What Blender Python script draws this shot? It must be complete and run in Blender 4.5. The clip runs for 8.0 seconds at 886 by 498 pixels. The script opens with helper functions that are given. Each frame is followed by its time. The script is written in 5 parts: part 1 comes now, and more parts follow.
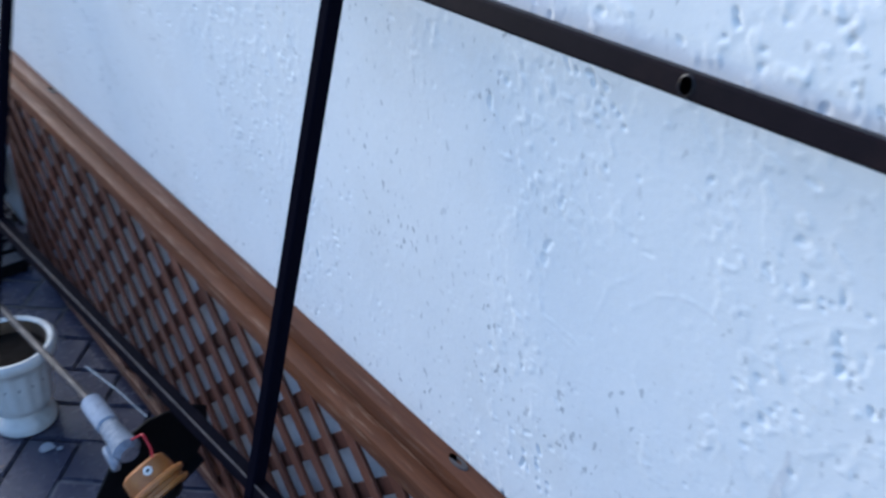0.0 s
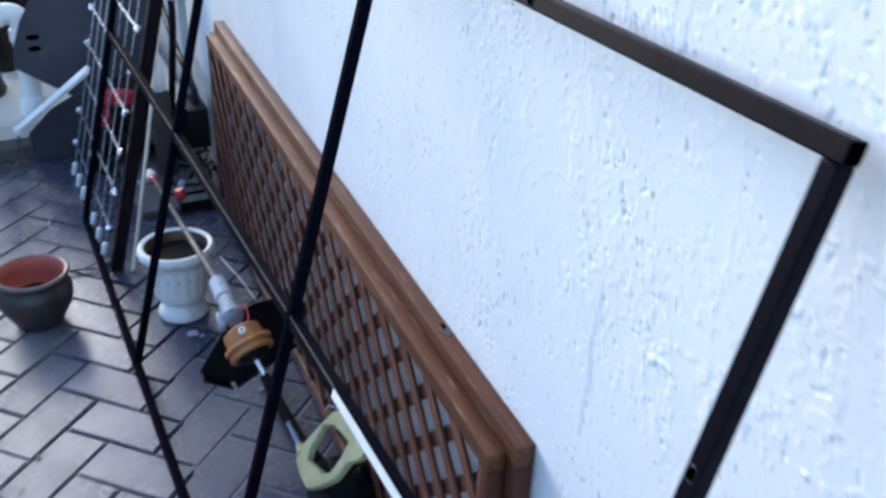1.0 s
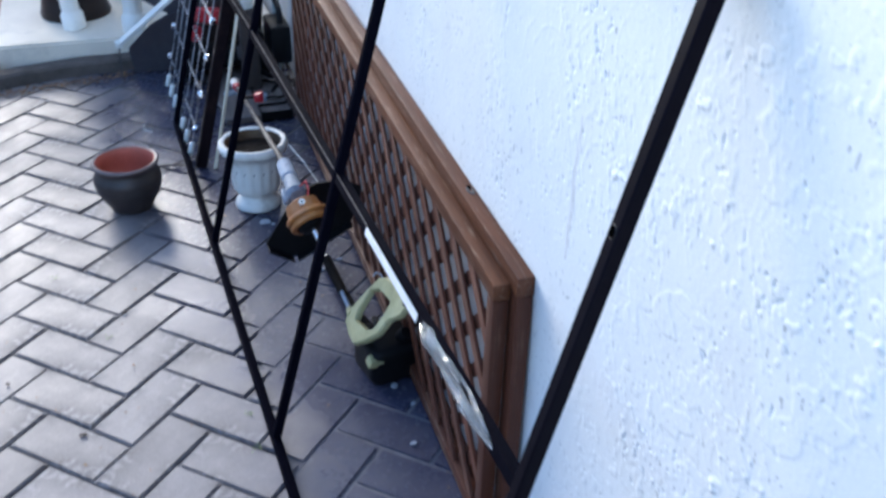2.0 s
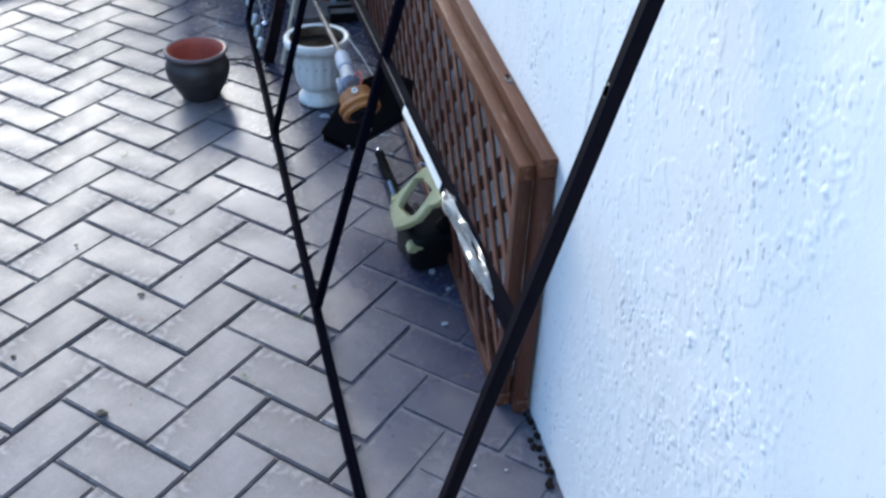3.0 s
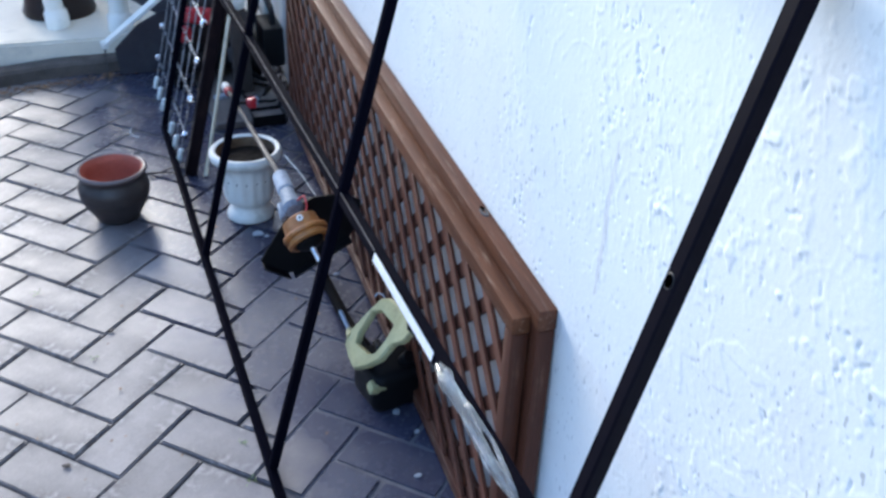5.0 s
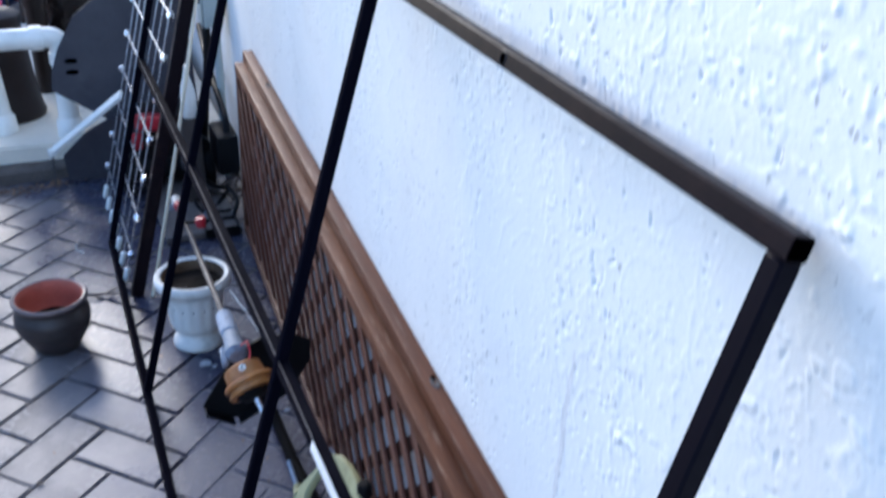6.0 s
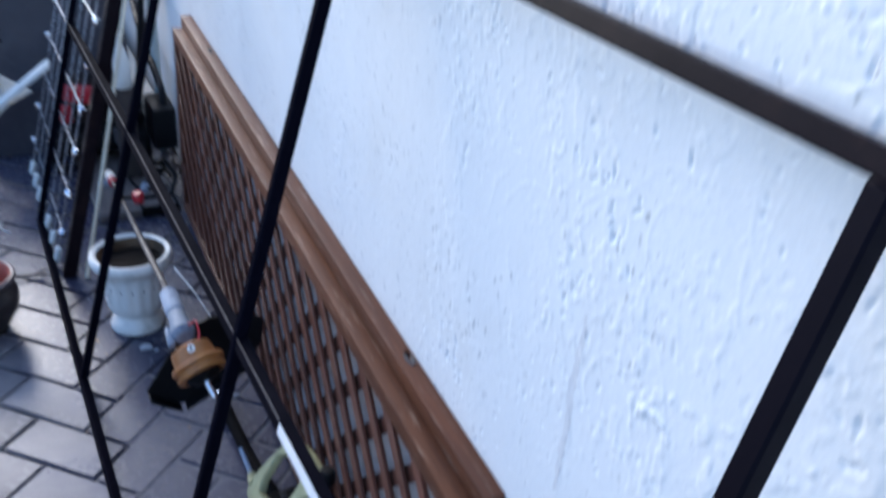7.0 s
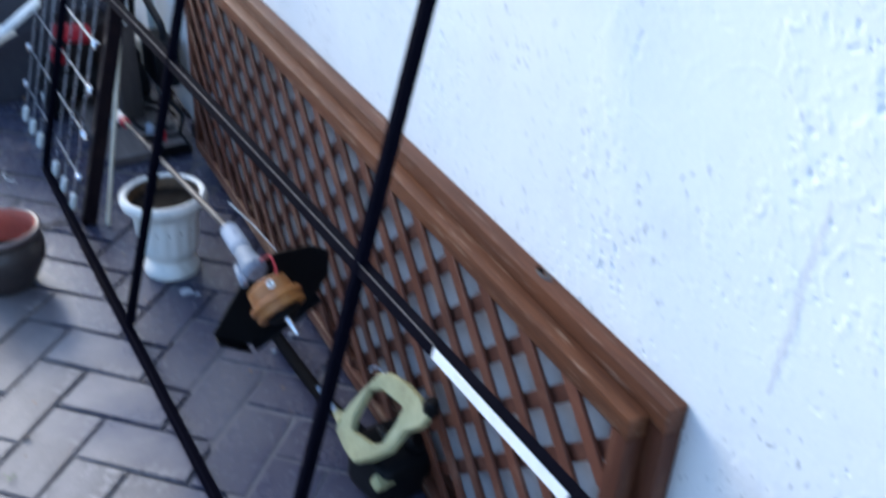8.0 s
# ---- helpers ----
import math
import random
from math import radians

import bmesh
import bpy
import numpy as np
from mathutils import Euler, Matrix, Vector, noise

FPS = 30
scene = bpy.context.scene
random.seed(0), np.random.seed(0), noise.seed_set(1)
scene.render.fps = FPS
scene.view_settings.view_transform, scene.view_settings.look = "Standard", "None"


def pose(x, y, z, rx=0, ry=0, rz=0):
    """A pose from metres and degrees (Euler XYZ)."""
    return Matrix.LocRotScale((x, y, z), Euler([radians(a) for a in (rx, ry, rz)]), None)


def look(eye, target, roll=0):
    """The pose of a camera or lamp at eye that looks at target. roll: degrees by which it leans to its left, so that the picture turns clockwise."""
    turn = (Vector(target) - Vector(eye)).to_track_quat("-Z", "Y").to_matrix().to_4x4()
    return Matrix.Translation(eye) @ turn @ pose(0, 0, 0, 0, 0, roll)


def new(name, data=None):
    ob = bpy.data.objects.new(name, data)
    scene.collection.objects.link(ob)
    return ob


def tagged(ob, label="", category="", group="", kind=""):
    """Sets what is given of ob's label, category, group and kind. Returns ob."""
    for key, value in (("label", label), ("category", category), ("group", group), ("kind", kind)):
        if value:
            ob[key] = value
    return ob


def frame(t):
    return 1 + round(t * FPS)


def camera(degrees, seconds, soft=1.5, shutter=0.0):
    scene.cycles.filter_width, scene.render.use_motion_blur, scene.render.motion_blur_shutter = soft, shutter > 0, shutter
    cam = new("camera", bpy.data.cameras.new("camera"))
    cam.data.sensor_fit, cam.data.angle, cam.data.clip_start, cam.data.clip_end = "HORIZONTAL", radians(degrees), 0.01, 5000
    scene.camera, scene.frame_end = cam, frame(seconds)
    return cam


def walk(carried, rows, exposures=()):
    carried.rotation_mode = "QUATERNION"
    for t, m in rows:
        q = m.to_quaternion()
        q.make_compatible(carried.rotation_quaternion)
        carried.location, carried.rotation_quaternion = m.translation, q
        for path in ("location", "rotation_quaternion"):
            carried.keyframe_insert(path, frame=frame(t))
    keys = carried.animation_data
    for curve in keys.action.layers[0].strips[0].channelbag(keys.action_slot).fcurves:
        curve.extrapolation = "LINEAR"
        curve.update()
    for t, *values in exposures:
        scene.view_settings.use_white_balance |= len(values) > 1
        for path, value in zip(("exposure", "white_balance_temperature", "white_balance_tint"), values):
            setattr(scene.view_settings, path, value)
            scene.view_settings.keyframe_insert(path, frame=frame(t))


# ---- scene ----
cam = camera(48.7, 8.0, soft=2.6, shutter=0.5)
PATH = [
    (0, (-0.511, -0.814, 1.254), (0.589, 0.483, 0.199), 0.5),
    (0.2, (-0.515, -0.904, 1.26), (0.513, 0.486, 0.253), 1.2),
    (0.5, (-0.487, -1.046, 1.258), (0.412, 0.456, 0.292), 1.5),
    (1, (-0.483, -1.245, 1.255), (0.265, 0.337, 0.286), 1.4),
    (1.5, (-0.507, -1.391, 1.233), (0.149, 0.221, 0.249), 0.8),
    (2, (-0.482, -1.494, 1.221), (0.08, 0.12, 0.181), 0.7),
    (2.2, (-0.472, -1.539, 1.215), (0.057, 0.075, 0.16), 1.7),
    (3.3, (-0.447, -1.624, 1.198), (-0.076, -0.047, 0.026), 1.5),
    (3.5, (-0.455, -1.616, 1.203), (-0.082, -0.019, 0.058), 1.8),
    (4, (-0.435, -1.514, 1.187), (-0.058, 0.136, 0.122), 0.4),
    (4.2, (-0.445, -1.486, 1.185), (-0.035, 0.174, 0.148), 1.3),
    (5.3, (-0.489, -1.331, 1.222), (0.143, 0.248, 0.171), 0.5),
    (5.5, (-0.458, -1.293, 1.236), (0.174, 0.291, 0.191), -0.4),
    (6, (-0.395, -1.235, 1.276), (0.264, 0.407, 0.343), 1.7),
    (6.5, (-0.368, -1.202, 1.29), (0.322, 0.489, 0.476), 3.2),
    (7, (-0.413, -1.143, 1.202), (0.37, 0.433, 0.251), 3.4),
    (7.5, (-0.492, -1.047, 1.142), (0.379, 0.371, 0.032), 2.2),
    (7.8, (-0.544, -1.001, 1.114), (0.322, 0.416, 0.0), 2.6),
    (8, (-0.587, -1.003, 1.126), (0.278, 0.466, 0.08), 2.4),
]
EXPOSURE = [(0.0, 1.05, 5010, 10), (0.5, 1.24, 5120, 11), (1.5, 1.54, 5280, 11), (3.5, 1.48, 5270, 7), (4.0, 1.55, 5290, 7), (5.5, 1.62, 5280, 11),
            (6.5, 1.31, 5110, 13), (7.5, 1.40, 5180, 12), (8.0, 1.62, 5260, 9)]
walk(cam, [(t, look(eye, target, roll)) for t, eye, target, roll in PATH], exposures=EXPOSURE)

# ---- sky, sun ----
world = bpy.data.worlds.new("sky")
scene.world = world
world.use_nodes = True
wn, wl = world.node_tree.nodes, world.node_tree.links
sky = wn.new("ShaderNodeTexSky")
sky.sky_type, sky.sun_disc = "NISHITA", False
SUN_EL, SUN_AZ = radians(23), radians(-12)
sky.sun_elevation, sky.sun_rotation = SUN_EL, SUN_AZ
wl.new(sky.outputs[0], wn["Background"].inputs["Color"])
wn["Background"].inputs["Strength"].default_value = 0.15
lamp = bpy.data.lights.new("sun", "SUN")
lamp.energy, lamp.angle, lamp.color = 1.35, radians(26), (1.0, 0.82, 0.58)
sun_dir = Vector((math.sin(SUN_AZ) * math.cos(SUN_EL), math.cos(SUN_AZ) * math.cos(SUN_EL), math.sin(SUN_EL)))
sun = new("sun", lamp)
sun.matrix_world = look(sun_dir * 20, (0, 0, 0))


# ---- materials ----
def mat(name, a, b=None, rough=0.6, metal=0.0, scale=8.0, fine=120.0, bump=0.15, dist=0.002, dirt=None, dirt_amount=0.0,
        coat=0.0, per_object=0.0, per_island=0.0, rough_var=0.1, stretch=(1, 1, 1), trans=0.0, alpha=1.0, spec=0.5, dirt_scale=3.0, damp_shade=0.0, spots=None, spots_amount=0.0, spots_scale=20.0, specks=None):
    """A procedural surface: two colours mixed at two scales, stains, uneven gloss and fine relief, in metres."""
    m = bpy.data.materials.new(name)
    m.use_nodes = True
    n, l = m.node_tree.nodes, m.node_tree.links
    p = n["Principled BSDF"]
    b = b or tuple(min(1, c * 0.75) for c in a)
    geo = n.new("ShaderNodeTexCoord")
    mp = n.new("ShaderNodeMapping")
    mp.inputs["Scale"].default_value = stretch
    l.new(geo.outputs["Object"], mp.inputs["Vector"])

    def noise_at(s, detail=4.0, roughness=0.6):
        t = n.new("ShaderNodeTexNoise")
        t.inputs["Scale"].default_value, t.inputs["Detail"].default_value, t.inputs["Roughness"].default_value = s, detail, roughness
        l.new(mp.outputs[0], t.inputs["Vector"])
        return t.outputs["Fac"]

    def mixed(fac, c1, c2):
        t = n.new("ShaderNodeMix")
        t.data_type = "RGBA"
        l.new(fac, t.inputs["Factor"])
        for k, c in ((6, c1), (7, c2)):
            if isinstance(c, tuple):
                t.inputs[k].default_value = (*c, 1)
            else:
                l.new(c, t.inputs[k])
        return t.outputs[2]

    def ranged(fac, lo, hi, to0=0.0, to1=1.0):
        t = n.new("ShaderNodeMapRange")
        t.inputs["From Min"].default_value, t.inputs["From Max"].default_value = lo, hi
        t.inputs["To Min"].default_value, t.inputs["To Max"].default_value = to0, to1
        l.new(fac, t.inputs["Value"])
        return t.outputs[0]

    big, small = noise_at(scale), noise_at(fine, 3.0)
    both = n.new("ShaderNodeMath")
    both.operation = "MULTIPLY_ADD"
    l.new(small, both.inputs[0])
    both.inputs[1].default_value = 0.45
    l.new(big, both.inputs[2])
    col = mixed(ranged(both.outputs[0], 0.5, 0.95), a, b)
    if dirt:
        col = mixed(ranged(noise_at(dirt_scale, 6.0, 0.65), 0.52, 0.72, 0.0, dirt_amount), col, dirt)
    if spots:
        col = mixed(ranged(noise_at(spots_scale, 5.0, 0.7), 0.56, 0.70, 0.0, spots_amount), col, spots)
    if specks:
        # shade and dirt of pits painted as dark specks, in loose clusters
        mq = n.new("ShaderNodeMapping")
        mq.inputs["Scale"].default_value, mq.inputs["Rotation"].default_value = (1, 1, 0.55), (0.35, 0, 0)
        l.new(geo.outputs["Object"], mq.inputs["Vector"])
        dots, where = n.new("ShaderNodeTexNoise"), noise_at(6.5, 3.0)
        dots.inputs["Scale"].default_value, dots.inputs["Detail"].default_value = 150.0, 1.5
        l.new(mq.outputs[0], dots.inputs["Vector"])
        speck = n.new("ShaderNodeMath")
        speck.operation = "MULTIPLY"
        l.new(ranged(dots.outputs["Fac"], 0.658, 0.70, 0.0, 0.66), speck.inputs[0])
        l.new(ranged(where, 0.44, 0.60), speck.inputs[1])
        col = mixed(speck.outputs[0], col, specks)
    for amount, source in ((per_object, "ShaderNodeObjectInfo"), (per_island, "ShaderNodeNewGeometry")):
        if amount:
            info = n.new(source)
            rnd = info.outputs["Random"] if source == "ShaderNodeObjectInfo" else info.outputs["Random Per Island"]
            hsv = n.new("ShaderNodeHueSaturation")
            l.new(ranged(rnd, 0, 1, 1 - amount, 1 + amount), hsv.inputs["Value"])
            l.new(col, hsv.inputs["Color"])
            col = hsv.outputs[0]
    if damp_shade:
        # a damp, dirty strip of ground with ragged edges, panel shade painted into it
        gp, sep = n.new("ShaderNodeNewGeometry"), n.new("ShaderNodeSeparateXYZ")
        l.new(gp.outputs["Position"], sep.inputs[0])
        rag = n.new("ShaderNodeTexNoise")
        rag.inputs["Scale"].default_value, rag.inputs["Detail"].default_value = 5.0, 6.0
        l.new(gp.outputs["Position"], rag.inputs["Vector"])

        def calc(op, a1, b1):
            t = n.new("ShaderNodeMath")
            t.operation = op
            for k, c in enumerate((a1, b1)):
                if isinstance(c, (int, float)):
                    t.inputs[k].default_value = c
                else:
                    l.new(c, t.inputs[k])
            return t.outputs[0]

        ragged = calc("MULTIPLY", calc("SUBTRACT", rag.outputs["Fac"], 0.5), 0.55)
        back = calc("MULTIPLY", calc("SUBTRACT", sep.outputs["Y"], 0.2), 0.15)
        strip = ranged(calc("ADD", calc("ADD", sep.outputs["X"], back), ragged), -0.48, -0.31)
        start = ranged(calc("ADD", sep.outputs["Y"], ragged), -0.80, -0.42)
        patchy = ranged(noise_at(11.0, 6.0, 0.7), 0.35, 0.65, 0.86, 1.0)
        wet = calc("MULTIPLY", calc("MULTIPLY", calc("MULTIPLY", strip, start), patchy), damp_shade)
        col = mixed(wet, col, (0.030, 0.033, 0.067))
    l.new(col, p.inputs["Base Color"])
    gloss = ranged(big, 0.3, 0.7, max(0.02, rough - rough_var), min(1, rough + rough_var))
    if damp_shade:
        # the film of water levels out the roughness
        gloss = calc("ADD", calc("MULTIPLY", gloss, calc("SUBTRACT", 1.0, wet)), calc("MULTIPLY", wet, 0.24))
    l.new(gloss, p.inputs["Roughness"])
    p.inputs["Metallic"].default_value = metal
    p.inputs["Coat Weight"].default_value = coat
    p.inputs["Coat Roughness"].default_value = 0.2
    p.inputs["Transmission Weight"].default_value = trans
    p.inputs["Alpha"].default_value = alpha
    p.inputs["Specular IOR Level"].default_value = spec
    if damp_shade:
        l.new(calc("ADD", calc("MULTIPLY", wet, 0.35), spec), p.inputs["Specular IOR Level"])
    if bump:
        bp = n.new("ShaderNodeBump")
        bp.inputs["Strength"].default_value, bp.inputs["Distance"].default_value = bump, dist
        l.new(both.outputs[0], bp.inputs["Height"])
        l.new(bp.outputs[0], p.inputs["Normal"])
    return m


STUCCO = mat("white_stucco", (0.80, 0.80, 0.775), (0.74, 0.745, 0.728), rough=0.62, scale=5, fine=160, bump=0.35, dist=0.0015,
             dirt=(0.6, 0.58, 0.53), dirt_amount=0.25, dirt_scale=7, specks=(0.30, 0.31, 0.31))
PAVER = mat("concrete_paver", (0.240, 0.217, 0.211), (0.143, 0.128, 0.125), rough=0.48, spec=0.32, damp_shade=0.93, scale=9, fine=260, bump=0.5, dist=0.0016,
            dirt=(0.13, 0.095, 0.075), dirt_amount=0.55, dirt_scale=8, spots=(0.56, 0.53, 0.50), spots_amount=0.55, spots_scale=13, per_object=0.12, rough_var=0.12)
PAVER_FIELD = mat("concrete_paver_field", (0.240, 0.217, 0.211), (0.143, 0.128, 0.125), rough=0.48, spec=0.32, scale=9, fine=260, bump=0.5, dist=0.0016,
                  dirt=(0.13, 0.095, 0.075), dirt_amount=0.55, dirt_scale=8, spots=(0.56, 0.53, 0.50), spots_amount=0.55, spots_scale=13, per_island=0.12, rough_var=0.12)
SAND = mat("joint_sand", (0.118, 0.106, 0.098), (0.066, 0.059, 0.055), rough=0.9, scale=20, fine=300, bump=0.5)
SILT = mat("pale_joint_silt", (0.16, 0.155, 0.17), (0.085, 0.082, 0.095), rough=0.7, scale=14, fine=260, bump=0.4)
BLACK_STEEL = mat("black_painted_steel", (0.0026, 0.0026, 0.0058), (0.0036, 0.0035, 0.0074), rough=0.6, spec=0.005, scale=14, fine=200, bump=0.2, dist=0.0006,
                  dirt=(0.006, 0.005, 0.009), dirt_amount=0.12, dirt_scale=16)
BROWN_STEEL = mat("rusty_brown_steel", (0.0108, 0.0068, 0.0088), (0.0058, 0.0040, 0.0060), rough=0.46, spec=0.06, scale=12, fine=180, bump=0.25, dist=0.0006,
                  dirt=(0.045, 0.024, 0.018), dirt_amount=0.3, dirt_scale=14)
STRUT_STEEL = mat("dark_strut_steel", (0.0060, 0.0046, 0.0080), (0.0036, 0.0030, 0.0058), rough=0.5, spec=0.04, scale=12, fine=180, bump=0.25, dist=0.0006,
                  dirt=(0.022, 0.012, 0.011), dirt_amount=0.3, dirt_scale=9)
ANGLE_IRON = mat("worn_angle_iron", (0.0034, 0.0033, 0.0072), (0.0020, 0.0020, 0.0050), rough=0.72, spec=0.02, scale=12, fine=180, bump=0.25, dist=0.0006,
                 dirt=(0.011, 0.008, 0.010), dirt_amount=0.3, dirt_scale=14)
BARE_EDGE = mat("bare_steel_edge", (0.24, 0.215, 0.20), (0.14, 0.12, 0.11), rough=0.35, metal=0.6, scale=30, fine=180, bump=0.2, dist=0.0005)
RIM_STEEL = mat("scraped_steel", (0.018, 0.015, 0.016), (0.008, 0.007, 0.008), rough=0.5, spec=0.3, scale=60, fine=300, bump=0.2, dist=0.0004)
HOLE = mat("hole_dark", (0.0005, 0.0005, 0.0005), rough=0.9, bump=0, spec=0.0)
WORN_WOOD = mat("worn_golden_wood", (0.185, 0.070, 0.027), (0.088, 0.031, 0.013), rough=0.5, spec=0.25, scale=4.5, fine=45, bump=0.4, dist=0.0015,
                stretch=(8, 0.6, 8), dirt=(0.10, 0.042, 0.022), dirt_amount=0.55, dirt_scale=9, spots=(0.54, 0.37, 0.24), spots_amount=0.46, spots_scale=15, per_object=0.1)
WORN_DARK = mat("worn_brown_wood", (0.132, 0.049, 0.021), (0.066, 0.024, 0.011), rough=0.5, spec=0.25, scale=4.5, fine=45, bump=0.4, dist=0.0015,
                stretch=(8, 0.6, 8), dirt=(0.075, 0.034, 0.021), dirt_amount=0.5, dirt_scale=9, spots=(0.42, 0.30, 0.21), spots_amount=0.30, spots_scale=15, per_object=0.1)
WOOD = mat("brown_stained_wood", (0.14, 0.049, 0.024), (0.066, 0.023, 0.012), rough=0.5, spec=0.3, scale=4.5, fine=45, bump=0.4, dist=0.0015,
           stretch=(8, 0.6, 8), dirt=(0.44, 0.31, 0.20), dirt_amount=0.6, dirt_scale=13, per_object=0.15)
STILE_WOOD = mat("upright_stained_wood", (0.098, 0.031, 0.014), (0.048, 0.015, 0.007), rough=0.5, spec=0.3, scale=4.5, fine=45, bump=0.35, dist=0.0012,
                 stretch=(8, 8, 0.6), dirt=(0.07, 0.03, 0.018), dirt_amount=0.6, dirt_scale=7, spots=(0.30, 0.17, 0.10), spots_amount=0.35, spots_scale=11, per_object=0.12)
# one slat wood in two tones: the darker one holds the back slats' shade
SLAT_LIT = mat("lit_slat_wood", (0.135, 0.048, 0.025), (0.078, 0.027, 0.014), rough=0.48, spec=0.3, scale=6, fine=90, bump=0.3, dist=0.001,
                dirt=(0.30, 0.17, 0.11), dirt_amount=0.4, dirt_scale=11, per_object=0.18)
SLAT_SHADED = mat("shaded_slat_wood", (0.088, 0.031, 0.018), (0.046, 0.016, 0.010), rough=0.55, spec=0.25, scale=6, fine=90, bump=0.3, dist=0.001,
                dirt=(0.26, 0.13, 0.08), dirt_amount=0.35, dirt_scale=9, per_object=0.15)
URN_WHITE = mat("weathered_white_ceramic", (0.86, 0.83, 0.75), (0.76, 0.73, 0.65), rough=0.45, scale=10, fine=120, bump=0.25,
                dirt=(0.30, 0.27, 0.21), dirt_amount=0.6, dirt_scale=12)
URN_INSIDE = mat("stained_urn_inside", (0.16, 0.088, 0.036), (0.03, 0.016, 0.008), rough=0.6, scale=14, fine=120, bump=0.3)
SOIL = mat("wet_soil", (0.008, 0.0055, 0.004), (0.018, 0.012, 0.008), spec=0.12, rough=0.85, scale=40, fine=200, bump=0.8, dist=0.006)
POT_DARK = mat("dark_glazed_clay", (0.042, 0.031, 0.028), (0.020, 0.015, 0.014), rough=0.48, scale=12, fine=140, bump=0.3,
               dirt=(0.09, 0.075, 0.07), dirt_amount=0.3, dirt_scale=10)
TERRACOTTA = mat("terracotta", (0.50, 0.14, 0.09), (0.35, 0.09, 0.055), rough=0.7, scale=14, fine=160, bump=0.3,
                 dirt=(0.30, 0.2, 0.16), dirt_amount=0.35, dirt_scale=14)
POT_RIM = mat("pale_pot_rim", (0.18, 0.135, 0.125), (0.10, 0.075, 0.07), rough=0.4, scale=18, fine=160, bump=0.3)
CHROME = mat("chrome", (0.86, 0.87, 0.88), (0.74, 0.75, 0.77), rough=0.14, metal=1.0, scale=20, fine=200, bump=0.05)
WIRE = mat("galvanised_wire", (0.48, 0.50, 0.54), (0.34, 0.35, 0.39), rough=0.28, metal=0.9, scale=30, fine=200, bump=0.1)
ALU = mat("dull_aluminium", (0.082, 0.071, 0.068), (0.044, 0.038, 0.037), rough=0.6, metal=0.0, scale=20, fine=150, bump=0.15)
GREY_PLASTIC = mat("pale_grey_plastic", (0.44, 0.47, 0.51), (0.26, 0.29, 0.35), spec=0.25, rough=0.65, scale=18, fine=160, bump=0.15,
                   dirt=(0.10, 0.105, 0.115), dirt_amount=0.8, dirt_scale=22)
BLUE_GREY = mat("blue_grey_housing", (0.29, 0.325, 0.375), (0.10, 0.12, 0.155), rough=0.62, spec=0.2, scale=20, fine=160, bump=0.15)
ORANGE = mat("orange_plastic", (0.45, 0.19, 0.045), (0.26, 0.095, 0.03), rough=0.42, scale=22, fine=160, bump=0.2,
             dirt=(0.12, 0.07, 0.04), dirt_amount=0.5, dirt_scale=26)
BLACK_PLASTIC = mat("black_plastic", (0.003, 0.003, 0.0035), (0.006, 0.006, 0.007), rough=0.5, spec=0.15, scale=15, fine=160, bump=0.2)
OLIVE = mat("olive_green_plastic", (0.45, 0.425, 0.215), (0.32, 0.30, 0.14), rough=0.45, scale=16, fine=160, bump=0.15,
            dirt=(0.12, 0.12, 0.07), dirt_amount=0.45, dirt_scale=20)
RED = mat("red_plastic", (0.50, 0.02, 0.035), (0.3, 0.012, 0.02), rough=0.35, scale=16, fine=160, bump=0.1)
WHITE_TAPE = mat("white_tape", (0.80, 0.80, 0.79), (0.68, 0.68, 0.67), rough=0.4, scale=20, fine=120, bump=0.2)
WRAP = mat("clear_plastic_wrap", (0.93, 0.94, 0.93), (0.80, 0.83, 0.82), rough=0.10, scale=9, fine=40, bump=0.5, dist=0.003, stretch=(3, 0.3, 3), trans=0.84, rough_var=0.05, spec=0.8)
PVC = mat("white_pvc", (0.91, 0.89, 0.82), (0.84, 0.82, 0.74), rough=0.35, scale=8, fine=120, bump=0.08,
          dirt=(0.4, 0.4, 0.36), dirt_amount=0.3, dirt_scale=12)
CONCRETE = mat("pale_concrete", (0.80, 0.73, 0.60), (0.66, 0.60, 0.49), rough=0.8, scale=5, fine=140, bump=0.5, dist=0.003,
               dirt=(0.16, 0.16, 0.14), dirt_amount=0.5, dirt_scale=4)
CURB = mat("dirty_kerb", (0.12, 0.100, 0.085), (0.05, 0.042, 0.037), rough=0.85, scale=9, fine=120, bump=0.6, dist=0.004,
           dirt=(0.07, 0.055, 0.04), dirt_amount=0.7, dirt_scale=9)
PINK_BRICK = mat("pink_brick", (0.72, 0.48, 0.36), (0.60, 0.38, 0.28), rough=0.75, scale=12, fine=160, bump=0.4, per_object=0.12)
LITTER = mat("dry_leaf_litter", (0.27, 0.16, 0.08), (0.12, 0.07, 0.035), rough=0.85, scale=40, fine=200, bump=0.4, per_island=0.4)
LEAF = mat("green_leaf", (0.16, 0.26, 0.04), (0.08, 0.15, 0.025), rough=0.5, scale=30, fine=120, bump=0.2, per_island=0.3)
YELLOW_LEAF = mat("yellow_leaf", (0.42, 0.36, 0.03), (0.2, 0.22, 0.03), rough=0.5, scale=20, fine=120, bump=0.2, per_island=0.45)
RUBBER = mat("dark_grey_cover", (0.036, 0.033, 0.045), (0.022, 0.02, 0.028), rough=0.55, scale=6, fine=150, bump=0.2,
             dirt=(0.08, 0.08, 0.085), dirt_amount=0.4, dirt_scale=5)
MATT_BLACK = mat("matt_black_rubber", (0.003, 0.003, 0.0035), (0.006, 0.006, 0.007), rough=0.85, spec=0.04, scale=15, fine=160, bump=0.2)
